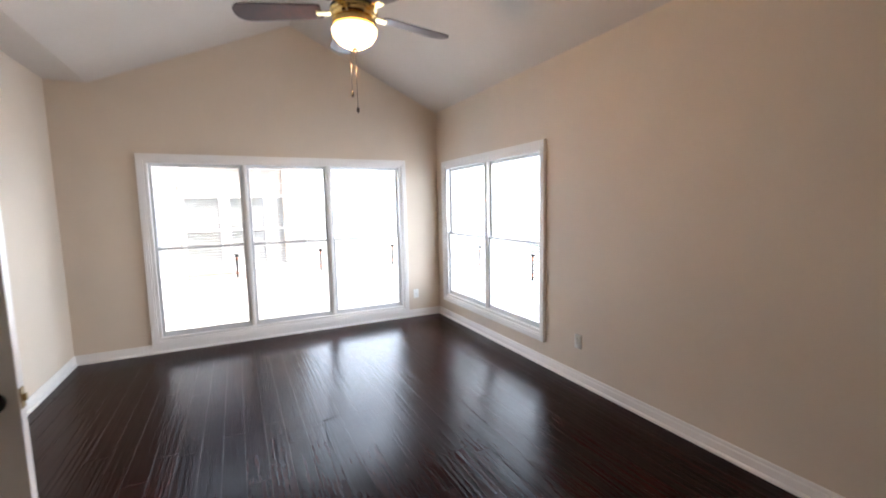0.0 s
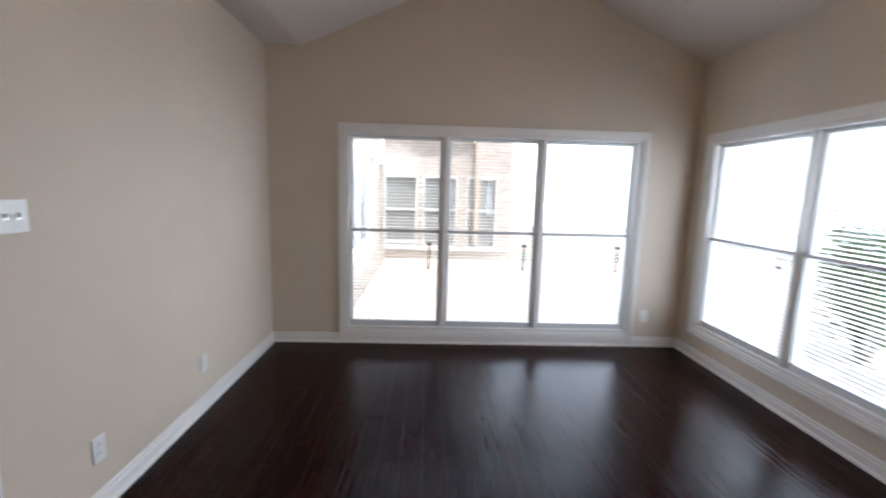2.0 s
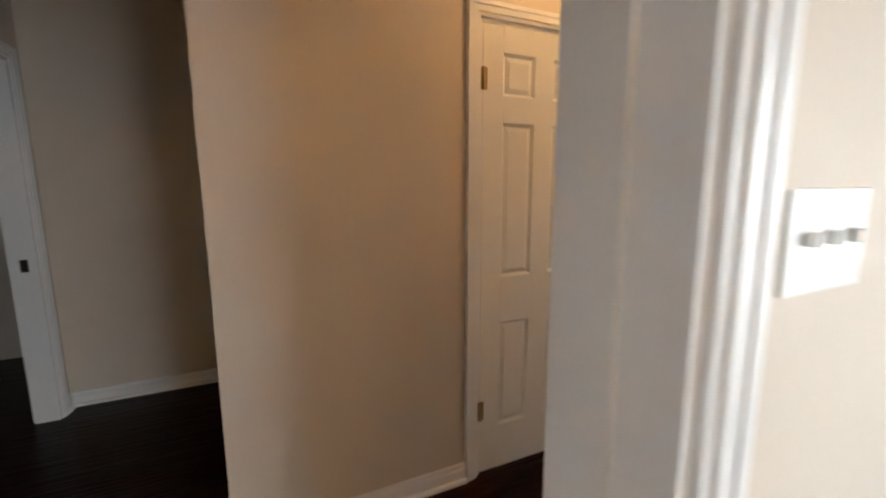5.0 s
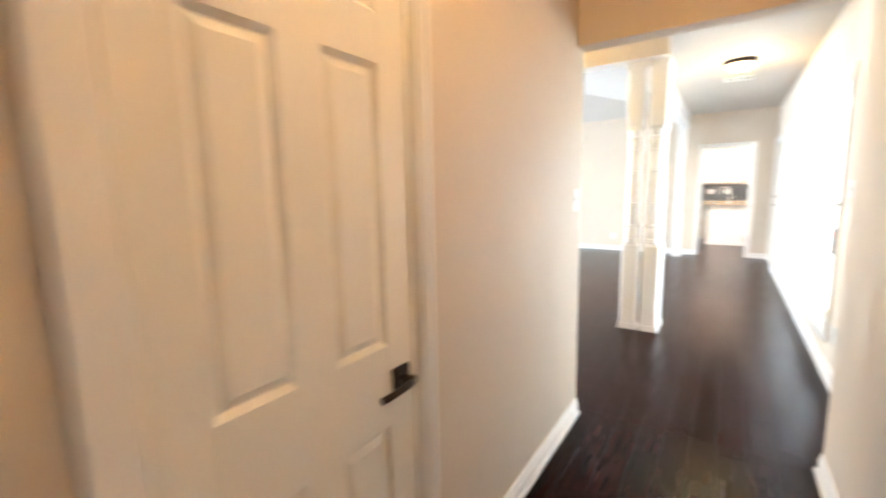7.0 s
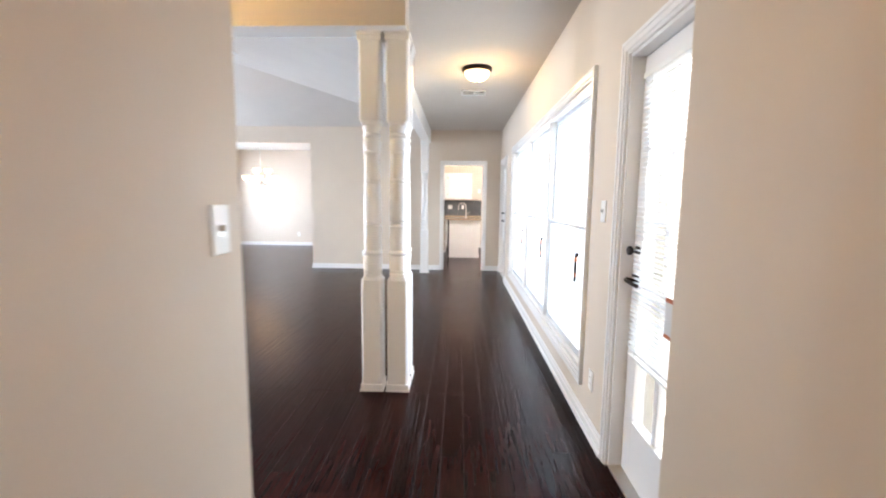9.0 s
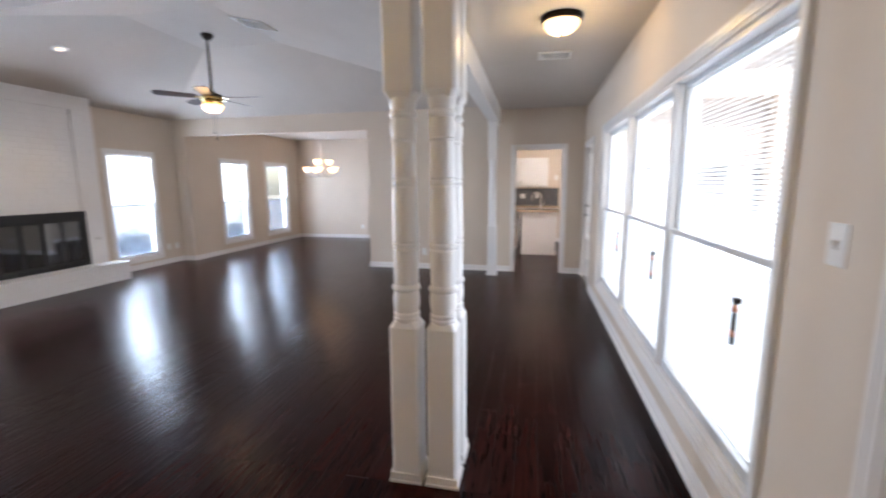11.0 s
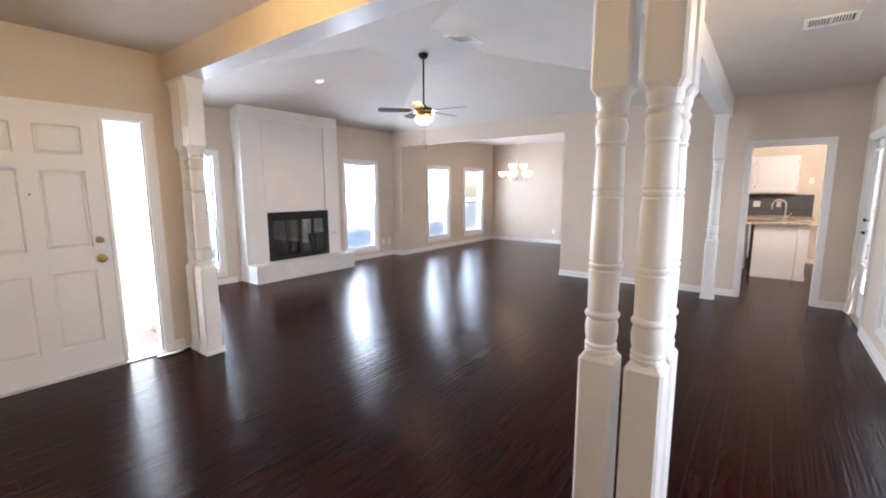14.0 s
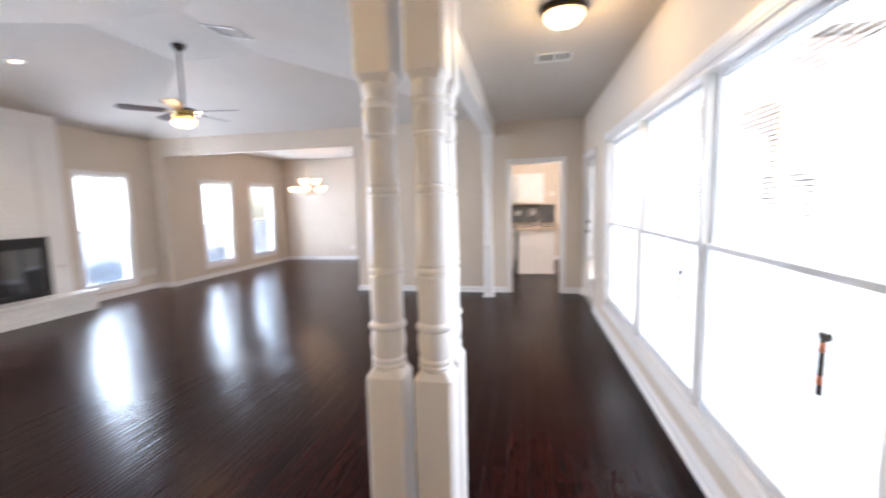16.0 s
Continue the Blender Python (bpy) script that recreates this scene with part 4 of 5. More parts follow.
# chandelier
CHAND_GLASS = glow_material("lit_chandelier_glass", (1.0, 0.60, 0.28), 3.5)
ch = empty("chandelier", (-4.25, 9.0, CZ), "two-tier nickel chandelier with lit white glass bowls", "chandelier")
bm = bmesh.new()
lathe(bm, [(0.0, 0), (0.06, 0), (0.055, -0.02), (0.02, -0.035), (0.0, -0.035)], 20)
part("canopy", bm, STEEL, ch)
bm = bmesh.new()
tube(bm, [(0, 0, -0.03), (0, 0, -0.58)], 0.006, 8)
part("chain", bm, STEEL, ch)
bm = bmesh.new()
lathe(bm, [(0.0, -0.56), (0.014, -0.57), (0.012, -0.66), (0.03, -0.71), (0.016, -0.77), (0.014, -0.91), (0.04, -0.96), (0.03, -1.02), (0.0, -1.07)], 20)
part("stem", bm, STEEL, ch)
for k in range(8):
    a = 2 * math.pi * k / 5 if k < 5 else 2 * math.pi * (k - 5) / 3 + 0.5
    up = -0.06 if k < 5 else 0.11
    m = Matrix.Rotation(a, 4, "Z")
    bm = bmesh.new()
    R = 0.32 if k < 5 else 0.17
    tube(bm, [(0.02, 0, -0.87 + up), (R * 0.2, 0, -0.93 + up), (R * 0.42, 0, -0.985 + up), (R * 0.65, 0, -1.0 + up), (R * 0.85, 0, -0.98 + up), (R * 0.97, 0, -0.94 + up), (R, 0, -0.9 + up)], 0.009, 8)
    bmesh.ops.transform(bm, matrix=m, verts=bm.verts)
    arm = part("arm", bm, STEEL, ch)
    bm = bmesh.new()
    lathe(bm, [(0.0, -0.9 + up), (0.03, -0.895 + up), (0.06, -0.86 + up), (0.085, -0.8 + up), (0.09, -0.785 + up), (0.082, -0.79 + up), (0.055, -0.85 + up), (0.0, -0.88 + up)], 20, (R, 0, 0))
    bmesh.ops.transform(bm, matrix=m, verts=bm.verts)
    part("shade", bm, CHAND_GLASS, arm, "lit white glass bowl")
bulb("chandelier_bulb", (-4.2, 9.0, CZ - 0.55), 1.2)


# ---------------------------------------------------------------- switches, outlets and small wall things
def wall_plate(kind, place, rz, label, gangs=1):
    """Local y = 0 is the wall, -y the room."""
    w = 0.072 + 0.046 * (gangs - 1)
    thing = empty(kind, place, label, "switch" if "switch" in kind else "outlet", rz=rz)
    bm = bmesh.new()
    box(bm, -w / 2, w / 2, -0.006, 0.0, -0.058, 0.058, 0.0025)
    part("plate", bm, PLASTIC, thing)
    for g in range(gangs):
        x = (g - (gangs - 1) / 2) * 0.046
        if "switch" in kind:
            bm = bmesh.new()
            box(bm, x - 0.005, x + 0.005, -0.018, -0.006, -0.004, 0.012, 0.002)
            part("toggle", bm, PLASTIC, thing)
            bm = bmesh.new()
            box(bm, x - 0.008, x + 0.008, -0.0068, -0.006, -0.014, 0.014)
            part("slot", bm, STEEL, thing)
        else:
            for z in (-0.02, 0.02):
                bm = bmesh.new()
                lathe(bm, [(0.0165, 0.0), (0.0165, 0.002), (0.0, 0.002)], 16)
                bmesh.ops.transform(bm, matrix=Matrix.Translation((x, -0.006, z)) @ Matrix.Rotation(radians(90), 4, "X"), verts=bm.verts)
                rec = part("receptacle", bm, PLASTIC, thing)
                bm = bmesh.new()
                for s in (-0.006, 0.006):
                    box(bm, x + s - 0.001, x + s + 0.001, -0.0086, -0.0078, z - 0.002, z + 0.006)
                part("slot", bm, BLACK, rec)
    return thing


wall_plate("light_switch", (XW, -2.59, 1.318), 90, "white three-gang switch plate beside the bedroom door", 3)
wall_plate("outlet", (XW, -1.43, 0.30), 90, "white duplex outlet low on the bedroom wall")
wall_plate("outlet", (XW, -2.30, 0.28), 90, "white duplex outlet low on the bedroom wall")
wall_plate("outlet", (XR, -2.78, 0.34), -90, "white duplex outlet low on the bedroom wall")
wall_plate("outlet", (4.85, YB, 0.30), 0, "white duplex outlet in the bedroom corner")
wall_plate("light_switch", (XW, 1.19, 1.30), -90, "white single switch beside the patio door")
wall_plate("light_switch", (0, -0.167, 1.277), 90, "white single switch at the hall end")
wall_plate("outlet", (-1.30, YK, 0.30), 0, "white duplex outlet low on the wall")
wall_plate("outlet", (XL, 6.66, 0.32), 90, "white duplex outlet low on the wall")
wall_plate("outlet", (XL, 6.85, 0.32), 90, "white duplex outlet low on the wall")
wall_plate("outlet", (-4.1, YD, 0.32), 0, "white duplex outlet low on the dining wall")
wall_plate("outlet", (XW, 1.25, 0.32), -90, "white duplex outlet low on the corridor wall")

bell = empty("door_chime", (0.0, -0.72, 2.2), "small white door chime box high on the hall wall", "door chime", rz=90)
bm = bmesh.new()
box(bm, -0.1, 0.1, -0.055, 0.0, -0.06, 0.08, 0.006)
part("cover", bm, PLASTIC, bell)
bm = bmesh.new()
for i in range(5):
    box(bm, -0.06 + i * 0.028, -0.048 + i * 0.028, -0.0565, -0.055, -0.04, 0.06)
part("grille", bm, ALU, bell)

# ---------------------------------------------------------------- kitchen
pen = empty("kitchen_peninsula", (0.7, 8.80, 0), "white panelled kitchen peninsula with corner post", "cabinet")
bm = bmesh.new()
box(bm, 0.33, 0.87, 8.80, 9.36, 0.0, 0.89, 0.003)
part("body", to_local(bm, pen), CABINET, pen)
bm = bmesh.new()
box(bm, 0.90, 1.025, 8.78, 8.90, 0.0, 0.89, 0.004)
box(bm, 0.886, 1.039, 8.766, 8.912, 0.0, 0.075, 0.005)
box(bm, 0.888, 1.037, 8.768, 8.912, 0.80, 0.885, 0.005)
box(bm, 0.87, 0.90, 8.84, 9.36, 0.0, 0.89)
part("corner_post", to_local(bm, pen), CABINET, pen)
bm = bmesh.new()
box(bm, 0.285, 0.3295, 8.815, 9.36, 0.06, 0.885, 0.003)
part("black_strip", to_local(bm, pen), BLACK, pen, "black upright strip at the left end of the peninsula")
bm = bmesh.new()
box(bm, 0.33, 0.87, 8.79, 8.7995, 0.0, 0.05, 0.002)
part("base_trim", to_local(bm, pen), CABINET, pen)
bm = bmesh.new()
box(bm, 0.0, 1.12, 8.72, 9.42, 0.892, 0.93, 0.006)
solid("worktop", bm, GRANITE, "speckled tan granite worktop on the peninsula", "worktop")
bc = empty("base_cabinet", (0.16, 9.4, 0), "cream base cabinet, its drawers painted tan for their shade", "cabinet")
bm = bmesh.new()
box(bm, 0.0, 0.24, 8.98, 9.4, 0.1, 0.888, 0.003)
part("body", to_local(bm, bc), CABINET, bc)
# cream drawers; the tan colour carries the shade they stand in
for i in range(3):
    bm = bmesh.new()
    box(bm, 0.02, 0.22, 8.962, 8.979, 0.14 + i * 0.25, 0.36 + i * 0.25, 0.004)
    part("drawer", to_local(bm, bc), SHADED_FRONT, bc, "cream drawer front painted tan for its shade")
bc2 = empty("base_cabinet", (0.5, 10.7, 0), "cream base cabinet under the back worktop", "cabinet")
bm = bmesh.new()
box(bm, -0.02, 1.15, 10.38, 10.97, 0.1, 0.888, 0.003)
part("body", to_local(bm, bc2), CABINET, bc2)
bm = bmesh.new()
box(bm, -0.02, 1.18, 10.33, 10.975, 0.892, 0.93, 0.006)
solid("worktop", bm, GRANITE, "speckled tan granite worktop along the back wall", "worktop")
bs = empty("backsplash", (0.6, 10.97, 0.93), "dark grey slate tile backsplash", "backsplash", kind="structure")
rng = random.Random(9)
for r in range(6):
    x = -0.02 - rng.uniform(0, 0.1)
    while x < 1.19:
        x2 = x + 0.15
        a, b = max(x, -0.02), min(x2, 1.19)
        if b - a > 0.01:
            bm = bmesh.new()
            box(bm, a + 0.0004, b - 0.0004, 10.966, 10.979, 0.932 + r * 0.07, 0.932 + r * 0.07 + 0.0694)
            part("tile", to_local(bm, bs), TILE, bs)
        x = x2
for x in (0.3, 0.66):
    wall_plate("outlet", (x, 10.966, 1.16), 0, "white double outlet on the dark backsplash", 2 if x < 0.5 else 1)
wall_plate("light_switch", (1.12, 10.98, 1.62), 0, "cream switch plate on the kitchen wall")
for i, (x0, x1) in enumerate(((-0.02, 0.26), (0.27, 0.91))):
    uc = empty("wall_cabinet", ((x0 + x1) / 2, 10.98, 1.39), "cream raised-panel wall cabinet", "cabinet")
    bm = bmesh.new()
    box(bm, x0, x1, 10.66, 10.979, 1.39, 2.10, 0.003)
    part("body", to_local(bm, uc), CABINET, uc)
    bm = bmesh.new()
    frame_bars(bm, x0 + 0.02, x1 - 0.02, 1.42, 2.07, 0.055, 10.64, 10.659, 0.003)
    box(bm, x0 + 0.09, x1 - 0.09, 10.645, 10.659, 1.49, 2.0, 0.006)
    dr = part("door", to_local(bm, uc), CABINET, uc)
    bm = bmesh.new()
    box(bm, x1 - 0.024, x1 - 0.014, 10.636, 10.66, 1.47, 1.53, 0.002)
    box(bm, x1 - 0.024, x1 - 0.014, 10.636, 10.66, 1.95, 2.01, 0.002)
    part("hinge", to_local(bm, uc), BRASS, dr)
fa = empty("kitchen_faucet", (0.72, 9.02, 0.93), "tall brushed nickel gooseneck faucet", "faucet")
bm = bmesh.new()
lathe(bm, [(0.03, 0), (0.03, 0.01), (0.018, 0.03), (0.016, 0.12), (0.0, 0.12)], 18)
part("base", bm, STEEL, fa)
bm = bmesh.new()
tube(bm, [(0, 0, 0.1), (0, 0, 0.27)] + [(-0.09 + 0.09 * math.cos(math.pi * k / 8), 0, 0.27 + 0.09 * math.sin(math.pi * k / 8)) for k in range(1, 9)] + [(-0.18, 0, 0.2)], 0.012, 12)
part("spout", bm, STEEL, fa)
bm = bmesh.new()
tube(bm, [(0, 0, 0.08), (0.05, 0, 0.11), (0.09, 0, 0.15)], 0.007, 8)
part("handle", bm, STEEL, fa)
bm = bmesh.new()
box(bm, 0.34, 0.66, 8.98, 9.3, 0.9305, 0.936, 0.002)
solid("sink_rim", bm, BLACK, "dark undermount sink in the granite worktop", "sink")
# no fixture: unseen fill lamps added, the second to brighten the peninsula front
bulb("kitchen_fill", (1.7, 9.6, 2.5), 20, (1.0, 0.95, 0.80), 0.12)
bulb("kitchen_fill", (1.3, 7.7, 2.5), 62, (0.98, 0.98, 1.0), 0.12)

# ---------------------------------------------------------------- outdoors
PZ = -0.45
bm = bmesh.new()
box(bm, -60, 60, -60, 80, PZ - 0.4, PZ - 0.06)
solid("ground", bm, GRASS, "lawn around the house", "ground", "structure")
bm = bmesh.new()
box(bm, XW + 0.28, 14.0, YB + 0.3, 7.28, PZ - 0.1, PZ)
box(bm, XR + 0.4, 14.0, -7.0, YB + 0.3, PZ - 0.1, PZ)
patio = solid("pavement", bm, CONCRETE, "pale concrete patio", "patio", "structure")
bm = bmesh.new()
box(bm, XW + 0.28, 2.6, 0.0, 1.1, PZ, -0.22, 0.01)
solid("patio_step", bm, CONCRETE, "pale concrete step below the patio door", "step", "structure")

# porch slab added, pale so that the view through the sidelight is bright
bm = bmesh.new()
box(bm, -7.5, XFD - 0.18, -3.0, 1.62, -0.3, -0.03, 0.01)
solid("added_porch_slab", bm, CONCRETE, "pale concrete front porch slab, added to brighten the sidelight view", "porch", "structure")


def brick_skin(name, axis, face, a0, a1, z0, z1, holes, out, label):
    """Running-bond brick on a wall; face is the outer plane of the bricks, out +1 or -1 its side."""
    top = tagged(new(name), label, "wall", kind="structure")
    bm = bmesh.new()
    L, H, J = 0.2, 0.065, 0.01
    verts, faces = [], []
    r, z = 0, z0
    while z < z1 - 0.01:
        a = a0 - (0.105 if r % 2 else 0)
        zt = min(z + H, z1)
        while a < a1:
            p, q = max(a, a0), min(a + L, a1)
            a += L + J
            if q - p < 0.02 or any(h0 - 0.02 < (p + q) / 2 < h1 + 0.02 and h2 - 0.02 < (z + zt) / 2 < h3 + 0.02 for h0, h1, h2, h3 in holes):
                continue
            k = len(verts)
            f0, f1 = face - out * 0.03, face
            for f in (f0, f1):
                for aa, zz in ((p, z), (q, z), (q, zt), (p, zt)):
                    verts.append((f, aa, zz) if axis == "x" else (aa, f, zz))
            faces += [(k + 4, k + 5, k + 6, k + 7)] + [(k + j, k + (j + 1) % 4, k + 4 + (j + 1) % 4, k + 4 + j) for j in range(4)]
        z += H + J
        r += 1
    me = bpy.data.meshes.new("bricks")
    me.from_pydata(verts, [], faces)
    me.materials.append(BRICK)
    ob = tagged(new("bricks", me), kind="stuff")
    ob.parent = top
    return top


wall("wall_corridor_mortar", "x", XW + 0.16, XW + 0.26, YB + 0.2, 7.3, PZ, CZ, [FD, CW, FD2], MORTAR, "mortar bed of the patio brick wall")
brick_skin("wall_corridor_brick", "x", XW + 0.272, YB + 0.2, 7.3, PZ, CZ, [FD, CW, FD2], 1, "pale brick wall along the patio")
WB = [(1.58, 2.47, -0.13, 1.79), (2.62, 3.55, -0.13, 1.79), (3.78, 4.62, -0.13, 1.79)]
wall("wall_wing_mortar", "y", 7.312, 7.42, XW + 0.26, 5.0, PZ, 3.6, WB, MORTAR, "mortar bed of the far wing's wall")
brick_skin("wall_wing_brick", "y", 7.30, XW + 0.28, 5.01, PZ, 3.6, WB, -1, "pale brick wall of the wing across the patio")
wall("wall_wing_side", "x", 4.88, 5.0, 7.42, 11.9, PZ, 3.6, [], MORTAR, "plain pale side wall of the far wing")
for i, (a, b, c, d) in enumerate(WB):
    wn_ = empty("window_%d" % (8 + i), (b, 7.30, c), "white-framed dark window in the wing across the patio", "window", kind="structure", rz=180)
    wn_.matrix_world = pose(a, 7.30, c, 0, 0, 0)
    part("window_frame", frame_bars(bmesh.new(), 0, b - a, 0, d - c, 0.05, -0.03, 0.09), TRIM, wn_)
    bm = bmesh.new()
    box(bm, 0.05, b - a - 0.05, 0.0, 0.06, (d - c) * 0.52, (d - c) * 0.52 + 0.045)
    part("meeting_rail", bm, TRIM, wn_)
    for z0, z1 in ((0.05, (d - c) * 0.52), ((d - c) * 0.52 + 0.045, d - c - 0.05)):
        bm = bmesh.new()
        box(bm, 0.05, b - a - 0.05, 0.03, 0.036, z0, z1)
        part("pane", bm, GLASS, wn_)
    # slatted panel added behind the glass to imitate glare on a dark pane
    bm = bmesh.new()
    z = 0.02
    while z < d - c - 0.03:
        box(bm, 0.02, b - a - 0.02, 0.075, 0.083, z, z + 0.024)
        z += 0.03
    box(bm, 0.0, b - a, 0.086, 0.1, 0.0, d - c)
    part("glare_backing", bm, GLARE_BACK, wn_, "grey-brown slatted backing that imitates glare on the pane")
    bm = bmesh.new()
    box(bm, -0.06, b - a + 0.06, -0.07, 0.0, -0.08, 0.0, 0.006)
    part("window_sill", bm, TRIM, wn_)


# shrubs: stems and many small leaves
def shrub(place, w, h, leaves, seed, label, material):
    r = random.Random(seed)
    thing = empty("shrub", place, label, "shrub", "garden shrubs")
    bm = bmesh.new()
    tips = []
    for k in range(14):
        a = r.uniform(0, 2 * math.pi)
        rad, hh = r.uniform(0.15, 0.5) * w, r.uniform(0.55, 1.0) * h
        pts = [(0.04 * math.cos(a), 0.04 * math.sin(a), 0), (0.5 * rad * math.cos(a), 0.5 * rad * math.sin(a), hh * 0.55), (rad * math.cos(a), rad * math.sin(a), hh)]
        tube(bm, pts, 0.012, 5)
        tips += [pts[1], pts[2], tuple((p + q) / 2 for p, q in zip(pts[1], pts[2]))]
    part("stems", bm, BLADE, thing)
    verts, faces = [], []
    for _ in range(leaves):
        t = r.choice(tips)
        c = Vector((t[0] + r.gauss(0, 0.11 * w), t[1] + r.gauss(0, 0.11 * w), max(0.05, t[2] + r.gauss(0, 0.1 * h))))
        u = Vector((r.gauss(0, 1), r.gauss(0, 1), r.gauss(0, 0.6))).normalized()
        v = u.cross(Vector((r.gauss(0, 1), r.gauss(0, 1), r.gauss(0, 1)))).normalized()
        s = r.uniform(0.025, 0.055)
        k = len(verts)
        verts += [tuple(c - u * s), tuple(c + v * s * 0.45), tuple(c + u * s), tuple(c - v * s * 0.45)]
        faces.append((k, k + 1, k + 2, k + 3))
    me = bpy.data.meshes.new("leaves")
    me.from_pydata(verts, [], faces)
    me.materials.append(material)
    ob = tagged(new("leaves", me), kind="stuff")
    ob.parent = thing
    return thing


for i, (x, y, w, h) in enumerate(((7.5, -0.55, 1.3, 1.35), (7.9, 0.5, 1.4, 1.5), (8.9, 1.5, 1.6, 1.6), (8.3, -1.9, 1.4, 1.3))):
    shrub((x, y, PZ), w, h, 2600, 20 + i, "leafy green shrub beside the bedroom window", LEAF)
for i, (x, y) in enumerate(((-8.6, 2.2), (-8.8, 4.3), (-8.5, 6.3), (-8.6, 8.2), (-8.5, 10.0), (-8.7, 11.9))):
    shrub((x, y, PZ - 0.06), 1.5, 0.85, 1800, 40 + i, "leafy grey-green shrub outside the living room windows", PALE_LEAF)

# small loose things
bm = bmesh.new()
pts = [(-3.80 + 0.03 * math.sin(k * 0.7), 1.34 + 0.045 * k, 0.004 + 0.012 * abs(math.sin(k * 0.9))) for k in range(8)]
rows_ = [[bm.verts.new((x + d, y, z + q)) for d, q in ((0, 0), (0.055, 0.004), (0.055, 0.009), (0, 0.005))] for x, y, z in pts]
for p, q in zip(rows_, rows_[1:]):
    for i in range(4):
        bm.faces.new((p[i], p[(i + 1) % 4], q[(i + 1) % 4], q[i]))
bm.faces.new(rows_[0])
bm.faces.new(rows_[-1][::-1])
solid("trim_strip", bm, PLASTIC, "loose white plastic strip lying on the floor by the front door", "strip")


def hang_tag(place, label):
    thing = empty("hang_tag", place, label, "tag", rz=-90)
    bm = bmesh.new()
    box(bm, -0.035, 0.035, -0.004, 0.0, -0.075, 0.05, 0.001)
    part("card", bm, ALU, thing, "grey card")
    for z0, z1 in ((0.05, 0.068), (-0.09, -0.075)):
        bm = bmesh.new()
        box(bm, -0.035, 0.035, -0.004, 0.0, z0, z1, 0.001)
        part("band", bm, TAGRED, thing, "orange-brown band")
    bm = bmesh.new()
    tube(bm, [(0, 0.0, 0.066), (0.0, 0.003, 0.12)], 0.0015, 5)
    part("string", bm, PLASTIC, thing)
    return thing


hang_tag((XW + 0.026, 0.47, 0.92), "grey card tag with orange bands hung on the door blind")
hang_tag((XW + 0.026, 6.35, 0.82), "grey card tag with orange bands hung on the far door blind")

# painted bricks of the fireplace
def brick_mesh():
    bm = bmesh.new()
    e = 0.06
    back = [bm.verts.new((0, y, z)) for y, z in ((0, 0), (1, 0), (1, 1), (0, 1))]
    mid = [bm.verts.new((0.6, y, z)) for y, z in ((0, 0), (1, 0), (1, 1), (0, 1))]
    fr = [bm.verts.new((1, y, z)) for y, z in ((e * 0.4, e), (1 - e * 0.4, e), (1 - e * 0.4, 1 - e), (e * 0.4, 1 - e))]
    for p, q in ((back, mid), (mid, fr)):
        for i in range(4):
            bm.faces.new((p[i], p[(i + 1) % 4], q[(i + 1) % 4], q[i]))
    bm.faces.new(fr)
    return mesh_of("brick", bm, WHITE_BRICK)


BRICK_ME = brick_mesh()
rb = random.Random(5)


def lay(parent, x0, x1, y0, y1, z0, z1):
    ob = new("brick", BRICK_ME)
    ob.parent = parent
    ob.matrix_local = parent.matrix_world.inverted() @ Matrix.Translation((x0, y0, z0)) @ Matrix.Diagonal((x1 - x0 + rb.uniform(-0.0012, 0.0012), y1 - y0, z1 - z0, 1))


bpy.context.view_layer.update()
BH, BL, BJ = 0.072, 0.219, 0.004
row, z = 0, 0.002
while z + BH < top_z - 0.05:
    y = FY0 - (BL / 2 if row % 2 else 0)
    while y < FY1:
        a, b = max(y, FY0), min(y + BL, FY1)
        y += BL + BJ
        if b - a < 0.03:
            continue
        zz = z + BH
        pieces = [(a, b)]
        if BZ0 - 0.02 < z + BH / 2 < BZ1:
            pieces = [(p, q) for p, q in ((a, min(b, BY0)), (max(a, BY1), b)) if q - p > 0.02]
        if BZ1 < z + BH / 2 < 2.58:
            pieces = [(p, q) for p, q in ((a, min(b, BY0 - 0.03)), (max(a, BY0 - 0.03), min(b, BY1)), (max(a, BY1), b)) if q - p > 0.012]
        for p, q in pieces:
            sunk = BY0 - 0.031 < (p + q) / 2 < BY1 and BZ1 < z + BH / 2 < 2.58
            lay(core, CX - (0.03 if sunk else 0.01), CX - (0.018 if sunk else 0.0), p, q, z, zz)
    z += BH + BJ
    row += 1
z = 0.001
for row in range(3):
    y = FY0 - (BL / 2 if row % 2 else 0)
    while y < FY1 + 0.1:
        a, b = max(y, FY0), min(y + BL, FY1 + 0.11)
        y += BL + BJ
        if b - a > 0.03:
            lay(hearth, -5.80, -5.784, a, b, z, z + 0.077)
    z += 0.081
y = FY0
while y < FY1 + 0.1:
    lay(hearth, CX, -5.772, y, min(y + 0.1, FY1 + 0.112), 0.25, 0.288)
    y += 0.108

# daylight at the openings
window_light("sky_bedroom", (3.35, 0.75, 2.75), (3.35, -2.5, 0.6), 2.8, 1.2, 40)
window_light("sky_bedroom_open_side", (4.4, 0.6, 1.35), (4.6, -2.5, 0.5), 1.6, 1.8, 54, (0.70, 0.84, 1.0))
window_light("sky_bedroom_side", (XR + 0.45, -1.38, 1.1), (2, -1.38, 1.0), 1.9, 1.7, 54)
window_light("sky_corridor", (XW + 0.4, 3.32, 1.2), (0, 3.32, 1.1), 3.6, 1.8, 54)
window_light("sky_patio_door", (XW + 0.75, 0.52, 2.75), (0.3, 0.52, 0.3), 0.8, 0.9, 18)
window_light("sky_patio_door", (XW + 0.75, 6.4, 2.75), (0.3, 6.4, 0.3), 0.8, 0.9, 18)
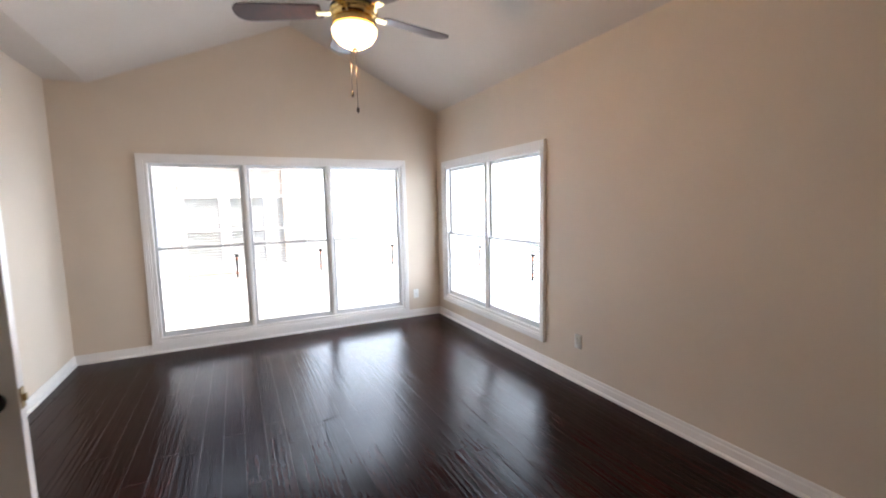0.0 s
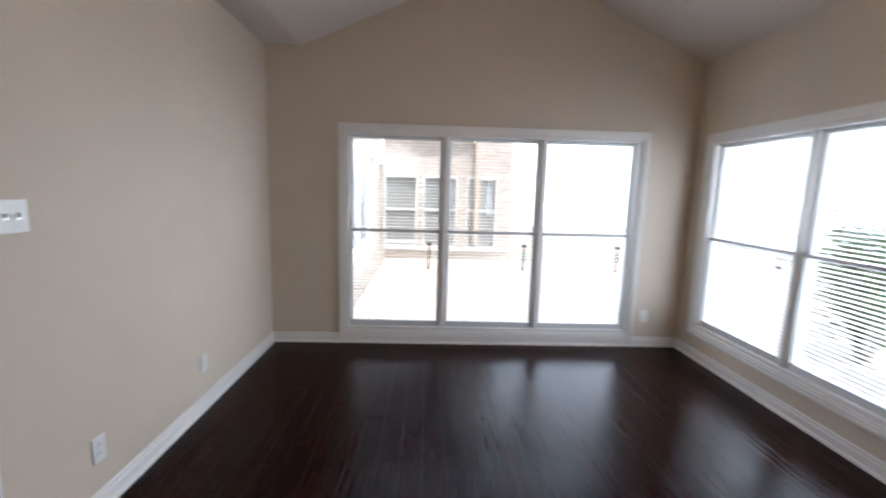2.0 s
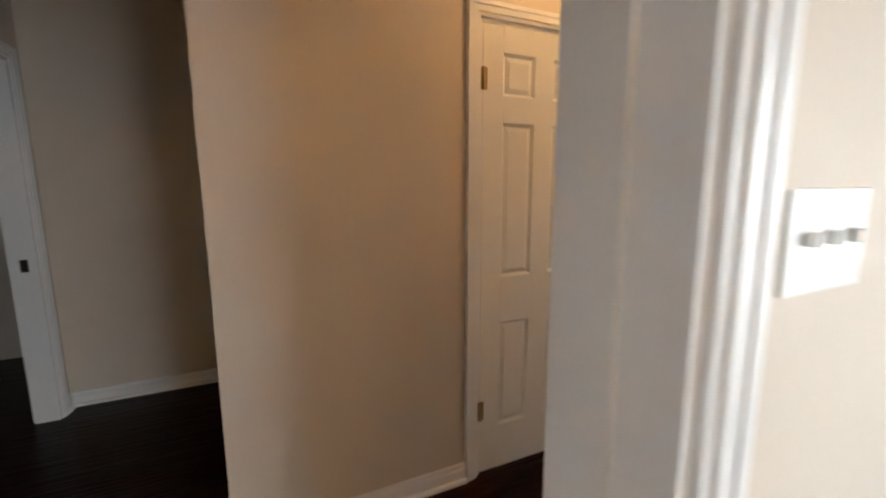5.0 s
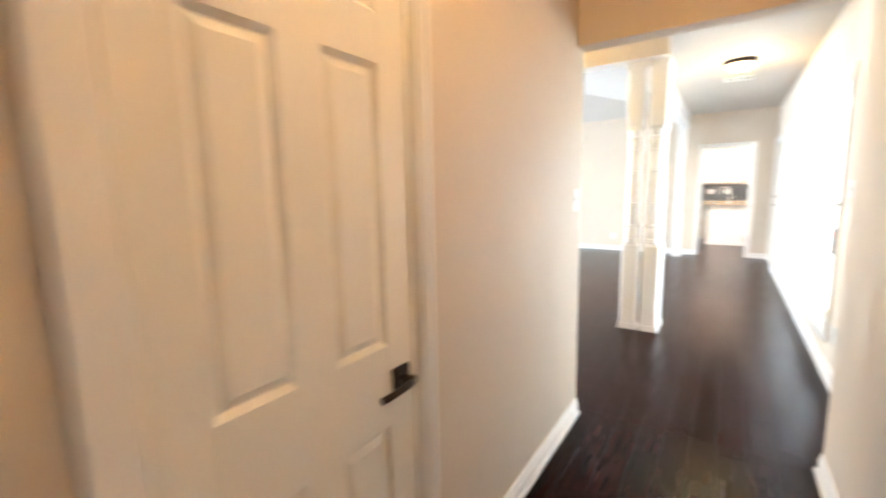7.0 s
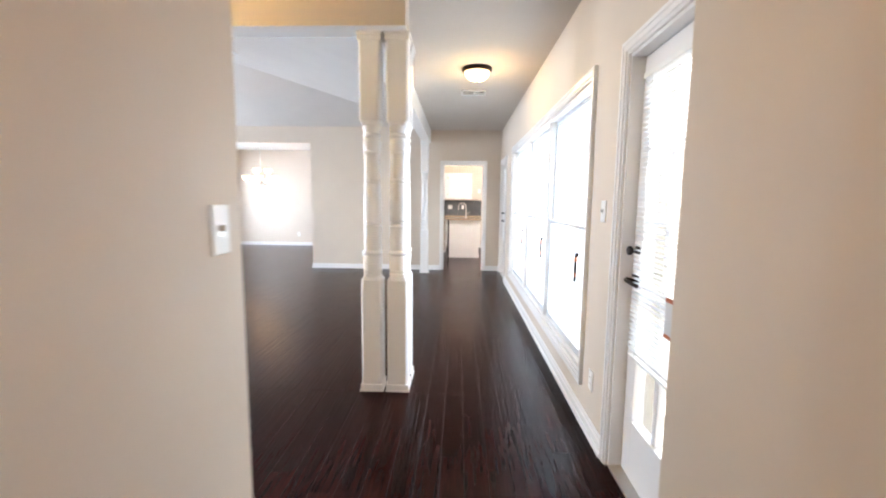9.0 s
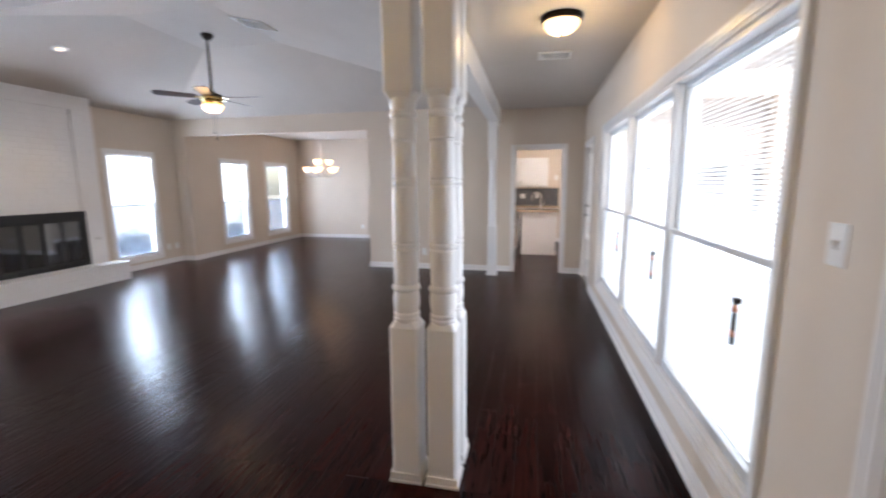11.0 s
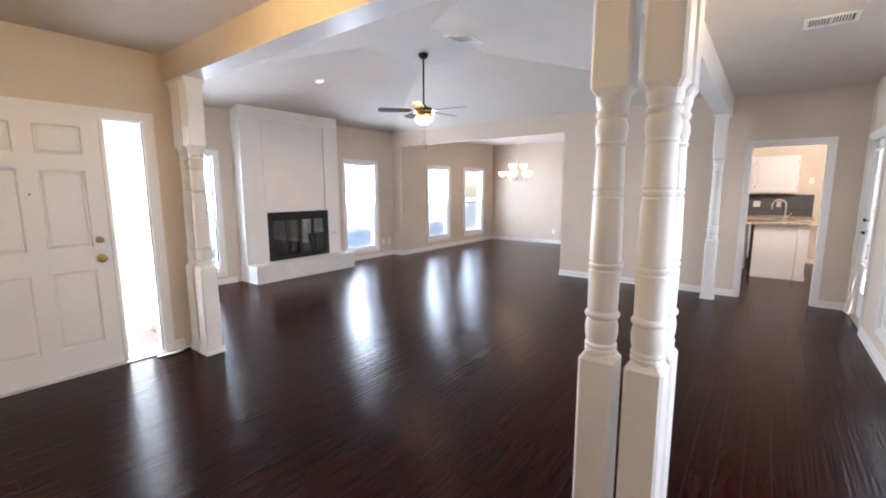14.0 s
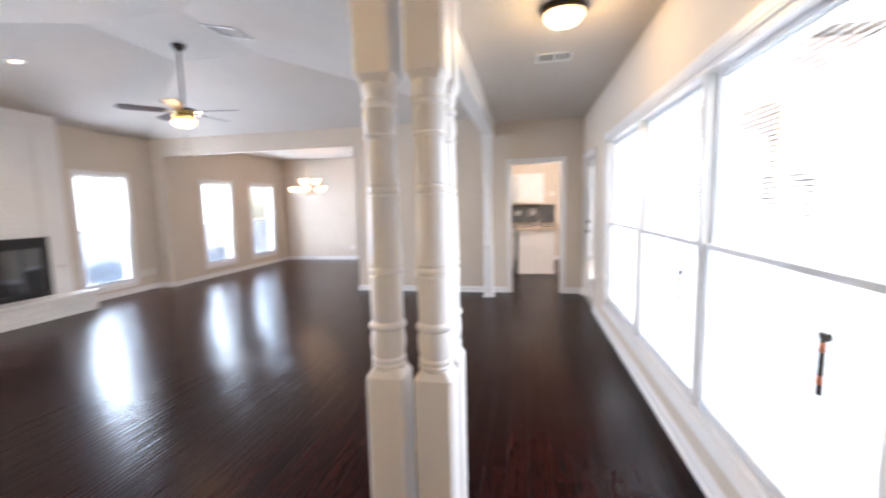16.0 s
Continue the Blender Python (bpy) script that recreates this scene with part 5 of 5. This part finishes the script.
for a_, b_, c_, d_ in (LW1, LW2):
    window_light("sky_living", (XL - 0.4, (a_ + b_) / 2, (c_ + d_) / 2), (0, (a_ + b_) / 2, 1.0), b_ - a_, d_ - c_, 115, (0.66, 0.82, 1.0))
for a_, b_, c_, d_ in (DW1, DW2):
    window_light("sky_dining", (XD - 0.4, (a_ + b_) / 2, (c_ + d_) / 2), (0, (a_ + b_) / 2, 1.0), b_ - a_, d_ - c_, 82, (0.66, 0.82, 1.0))
window_light("sky_sidelight", (XFD - 0.4, 1.3, 1.05), (0, 1.3, 1.0), 0.3, 2.0, 14)
# roofs that close the house above
bm = bmesh.new()
box(bm, -4.2, XW + 0.28, -6.9, 1.9, 3.6, 3.7)
box(bm, -6.9, XW + 0.28, 1.9, 12.0, 3.6, 3.7)
box(bm, XW + 0.28, XR + 0.7, -6.9, 0.15, 3.6, 3.7)
box(bm, XW + 0.28, 5.2, 7.1, 12.0, 3.6, 3.7)
solid("roof", bm, ROOFING, "grey shingle roof over the house", "roof", "structure")

# plain bright sky behind the gardens
SKYGLOW = glow_material("bright_sky", (0.76, 0.88, 1.0), 1.8)
for name, x0, x1, y0_, y1_ in (("backdrop_west", -15.0, -14.9, -8, 20), ("backdrop_east", 17.0, 17.1, -12, 20), ("backdrop_north", 4.6, 17.0, 19.9, 20.0)):
    bm = bmesh.new()
    box(bm, x0, x1, y0_, y1_, -0.6, 16.0)
    solid(name, bm, SKYGLOW, "pale bright sky beyond the garden", "sky", "structure")

# ---------------------------------------------------------------- floor planks
PW = 0.12


def plank_bm(length):
    """One board, one unit long, with eased edges."""
    bm = bmesh.new()
    w, e = PW / 2 - 0.0003, 0.0012
    top = [bm.verts.new((x, y, 0)) for x, y in ((-w + e, -0.5 + 0.002), (w - e, -0.5 + 0.002), (w - e, 0.5 - 0.002), (-w + e, 0.5 - 0.002))]
    low = [bm.verts.new((x, y, -0.0008)) for x, y in ((-w, -0.5), (w, -0.5), (w, 0.5), (-w, 0.5))]
    bm.faces.new(top)
    for i in range(4):
        bm.faces.new((low[i], low[(i + 1) % 4], top[(i + 1) % 4], top[i]))
    return bm


PLANK = mesh_of("plank", plank_bm(1), FLOOR)
rng = random.Random(4)
near, rest = [], []
areas = ((XW - 0.1, XR + 0.07, -6.2, YB + 0.02), (-2.9, XW - 0.1, -6.2, 0.0), (XFD - 0.07, XW + 0.07, 0.0, 1.7), (XL - 0.07, XW + 0.07, 1.7, YK + 0.06), (XD - 0.07, 1.45, YK + 0.06, 10.98), (1.45, 4.0, 7.43, 10.98))
for x0, x1, ya, yb in areas:
    for i in range(math.ceil(x0 / PW - 0.5), math.ceil(x1 / PW - 0.5)):
        cx = (i + 0.5) * PW
        y = ya - rng.uniform(0.0, 1.0)
        while y < yb:
            length = rng.choice((0.6, 0.9, 1.2, 1.2, 1.5))
            s, t2 = max(y, ya), min(y + length, yb)
            y += length
            if t2 - s > 0.05:
                inside = (1.5 < cx < 4.6 and -4.2 < s < -0.5) or (-2.6 < cx < 1.35 and 0.0 < s < 5.2) or (0 < cx < 1.13 and -3 < s < 0)
                (near if inside and len(near) < 300 else rest).append((cx, s, t2))
for cx, s, t2 in near:
    ob = new("plank", PLANK)
    ob.parent = floor
    ob.matrix_world = Matrix.Translation((cx, (s + t2) / 2, 0)) @ Matrix.Diagonal((1, t2 - s, 1, 1))
verts, faces = [], []
w, e = PW / 2 - 0.0003, 0.0012
for cx, s, t2 in rest:
    k = len(verts)
    verts += [(cx - w + e, s + 0.002, 0), (cx + w - e, s + 0.002, 0), (cx + w - e, t2 - 0.002, 0), (cx - w + e, t2 - 0.002, 0),
              (cx - w, s, -0.0008), (cx + w, s, -0.0008), (cx + w, t2, -0.0008), (cx - w, t2, -0.0008)]
    faces += [(k, k + 1, k + 2, k + 3)] + [(k + 4 + j, k + 4 + (j + 1) % 4, k + (j + 1) % 4, k + j) for j in range(4)]
me = bpy.data.meshes.new("far_planks")
me.from_pydata(verts, [], faces)
me.materials.append(FLOOR)
ob = tagged(new("far_planks", me), kind="stuff")
ob.parent = floor
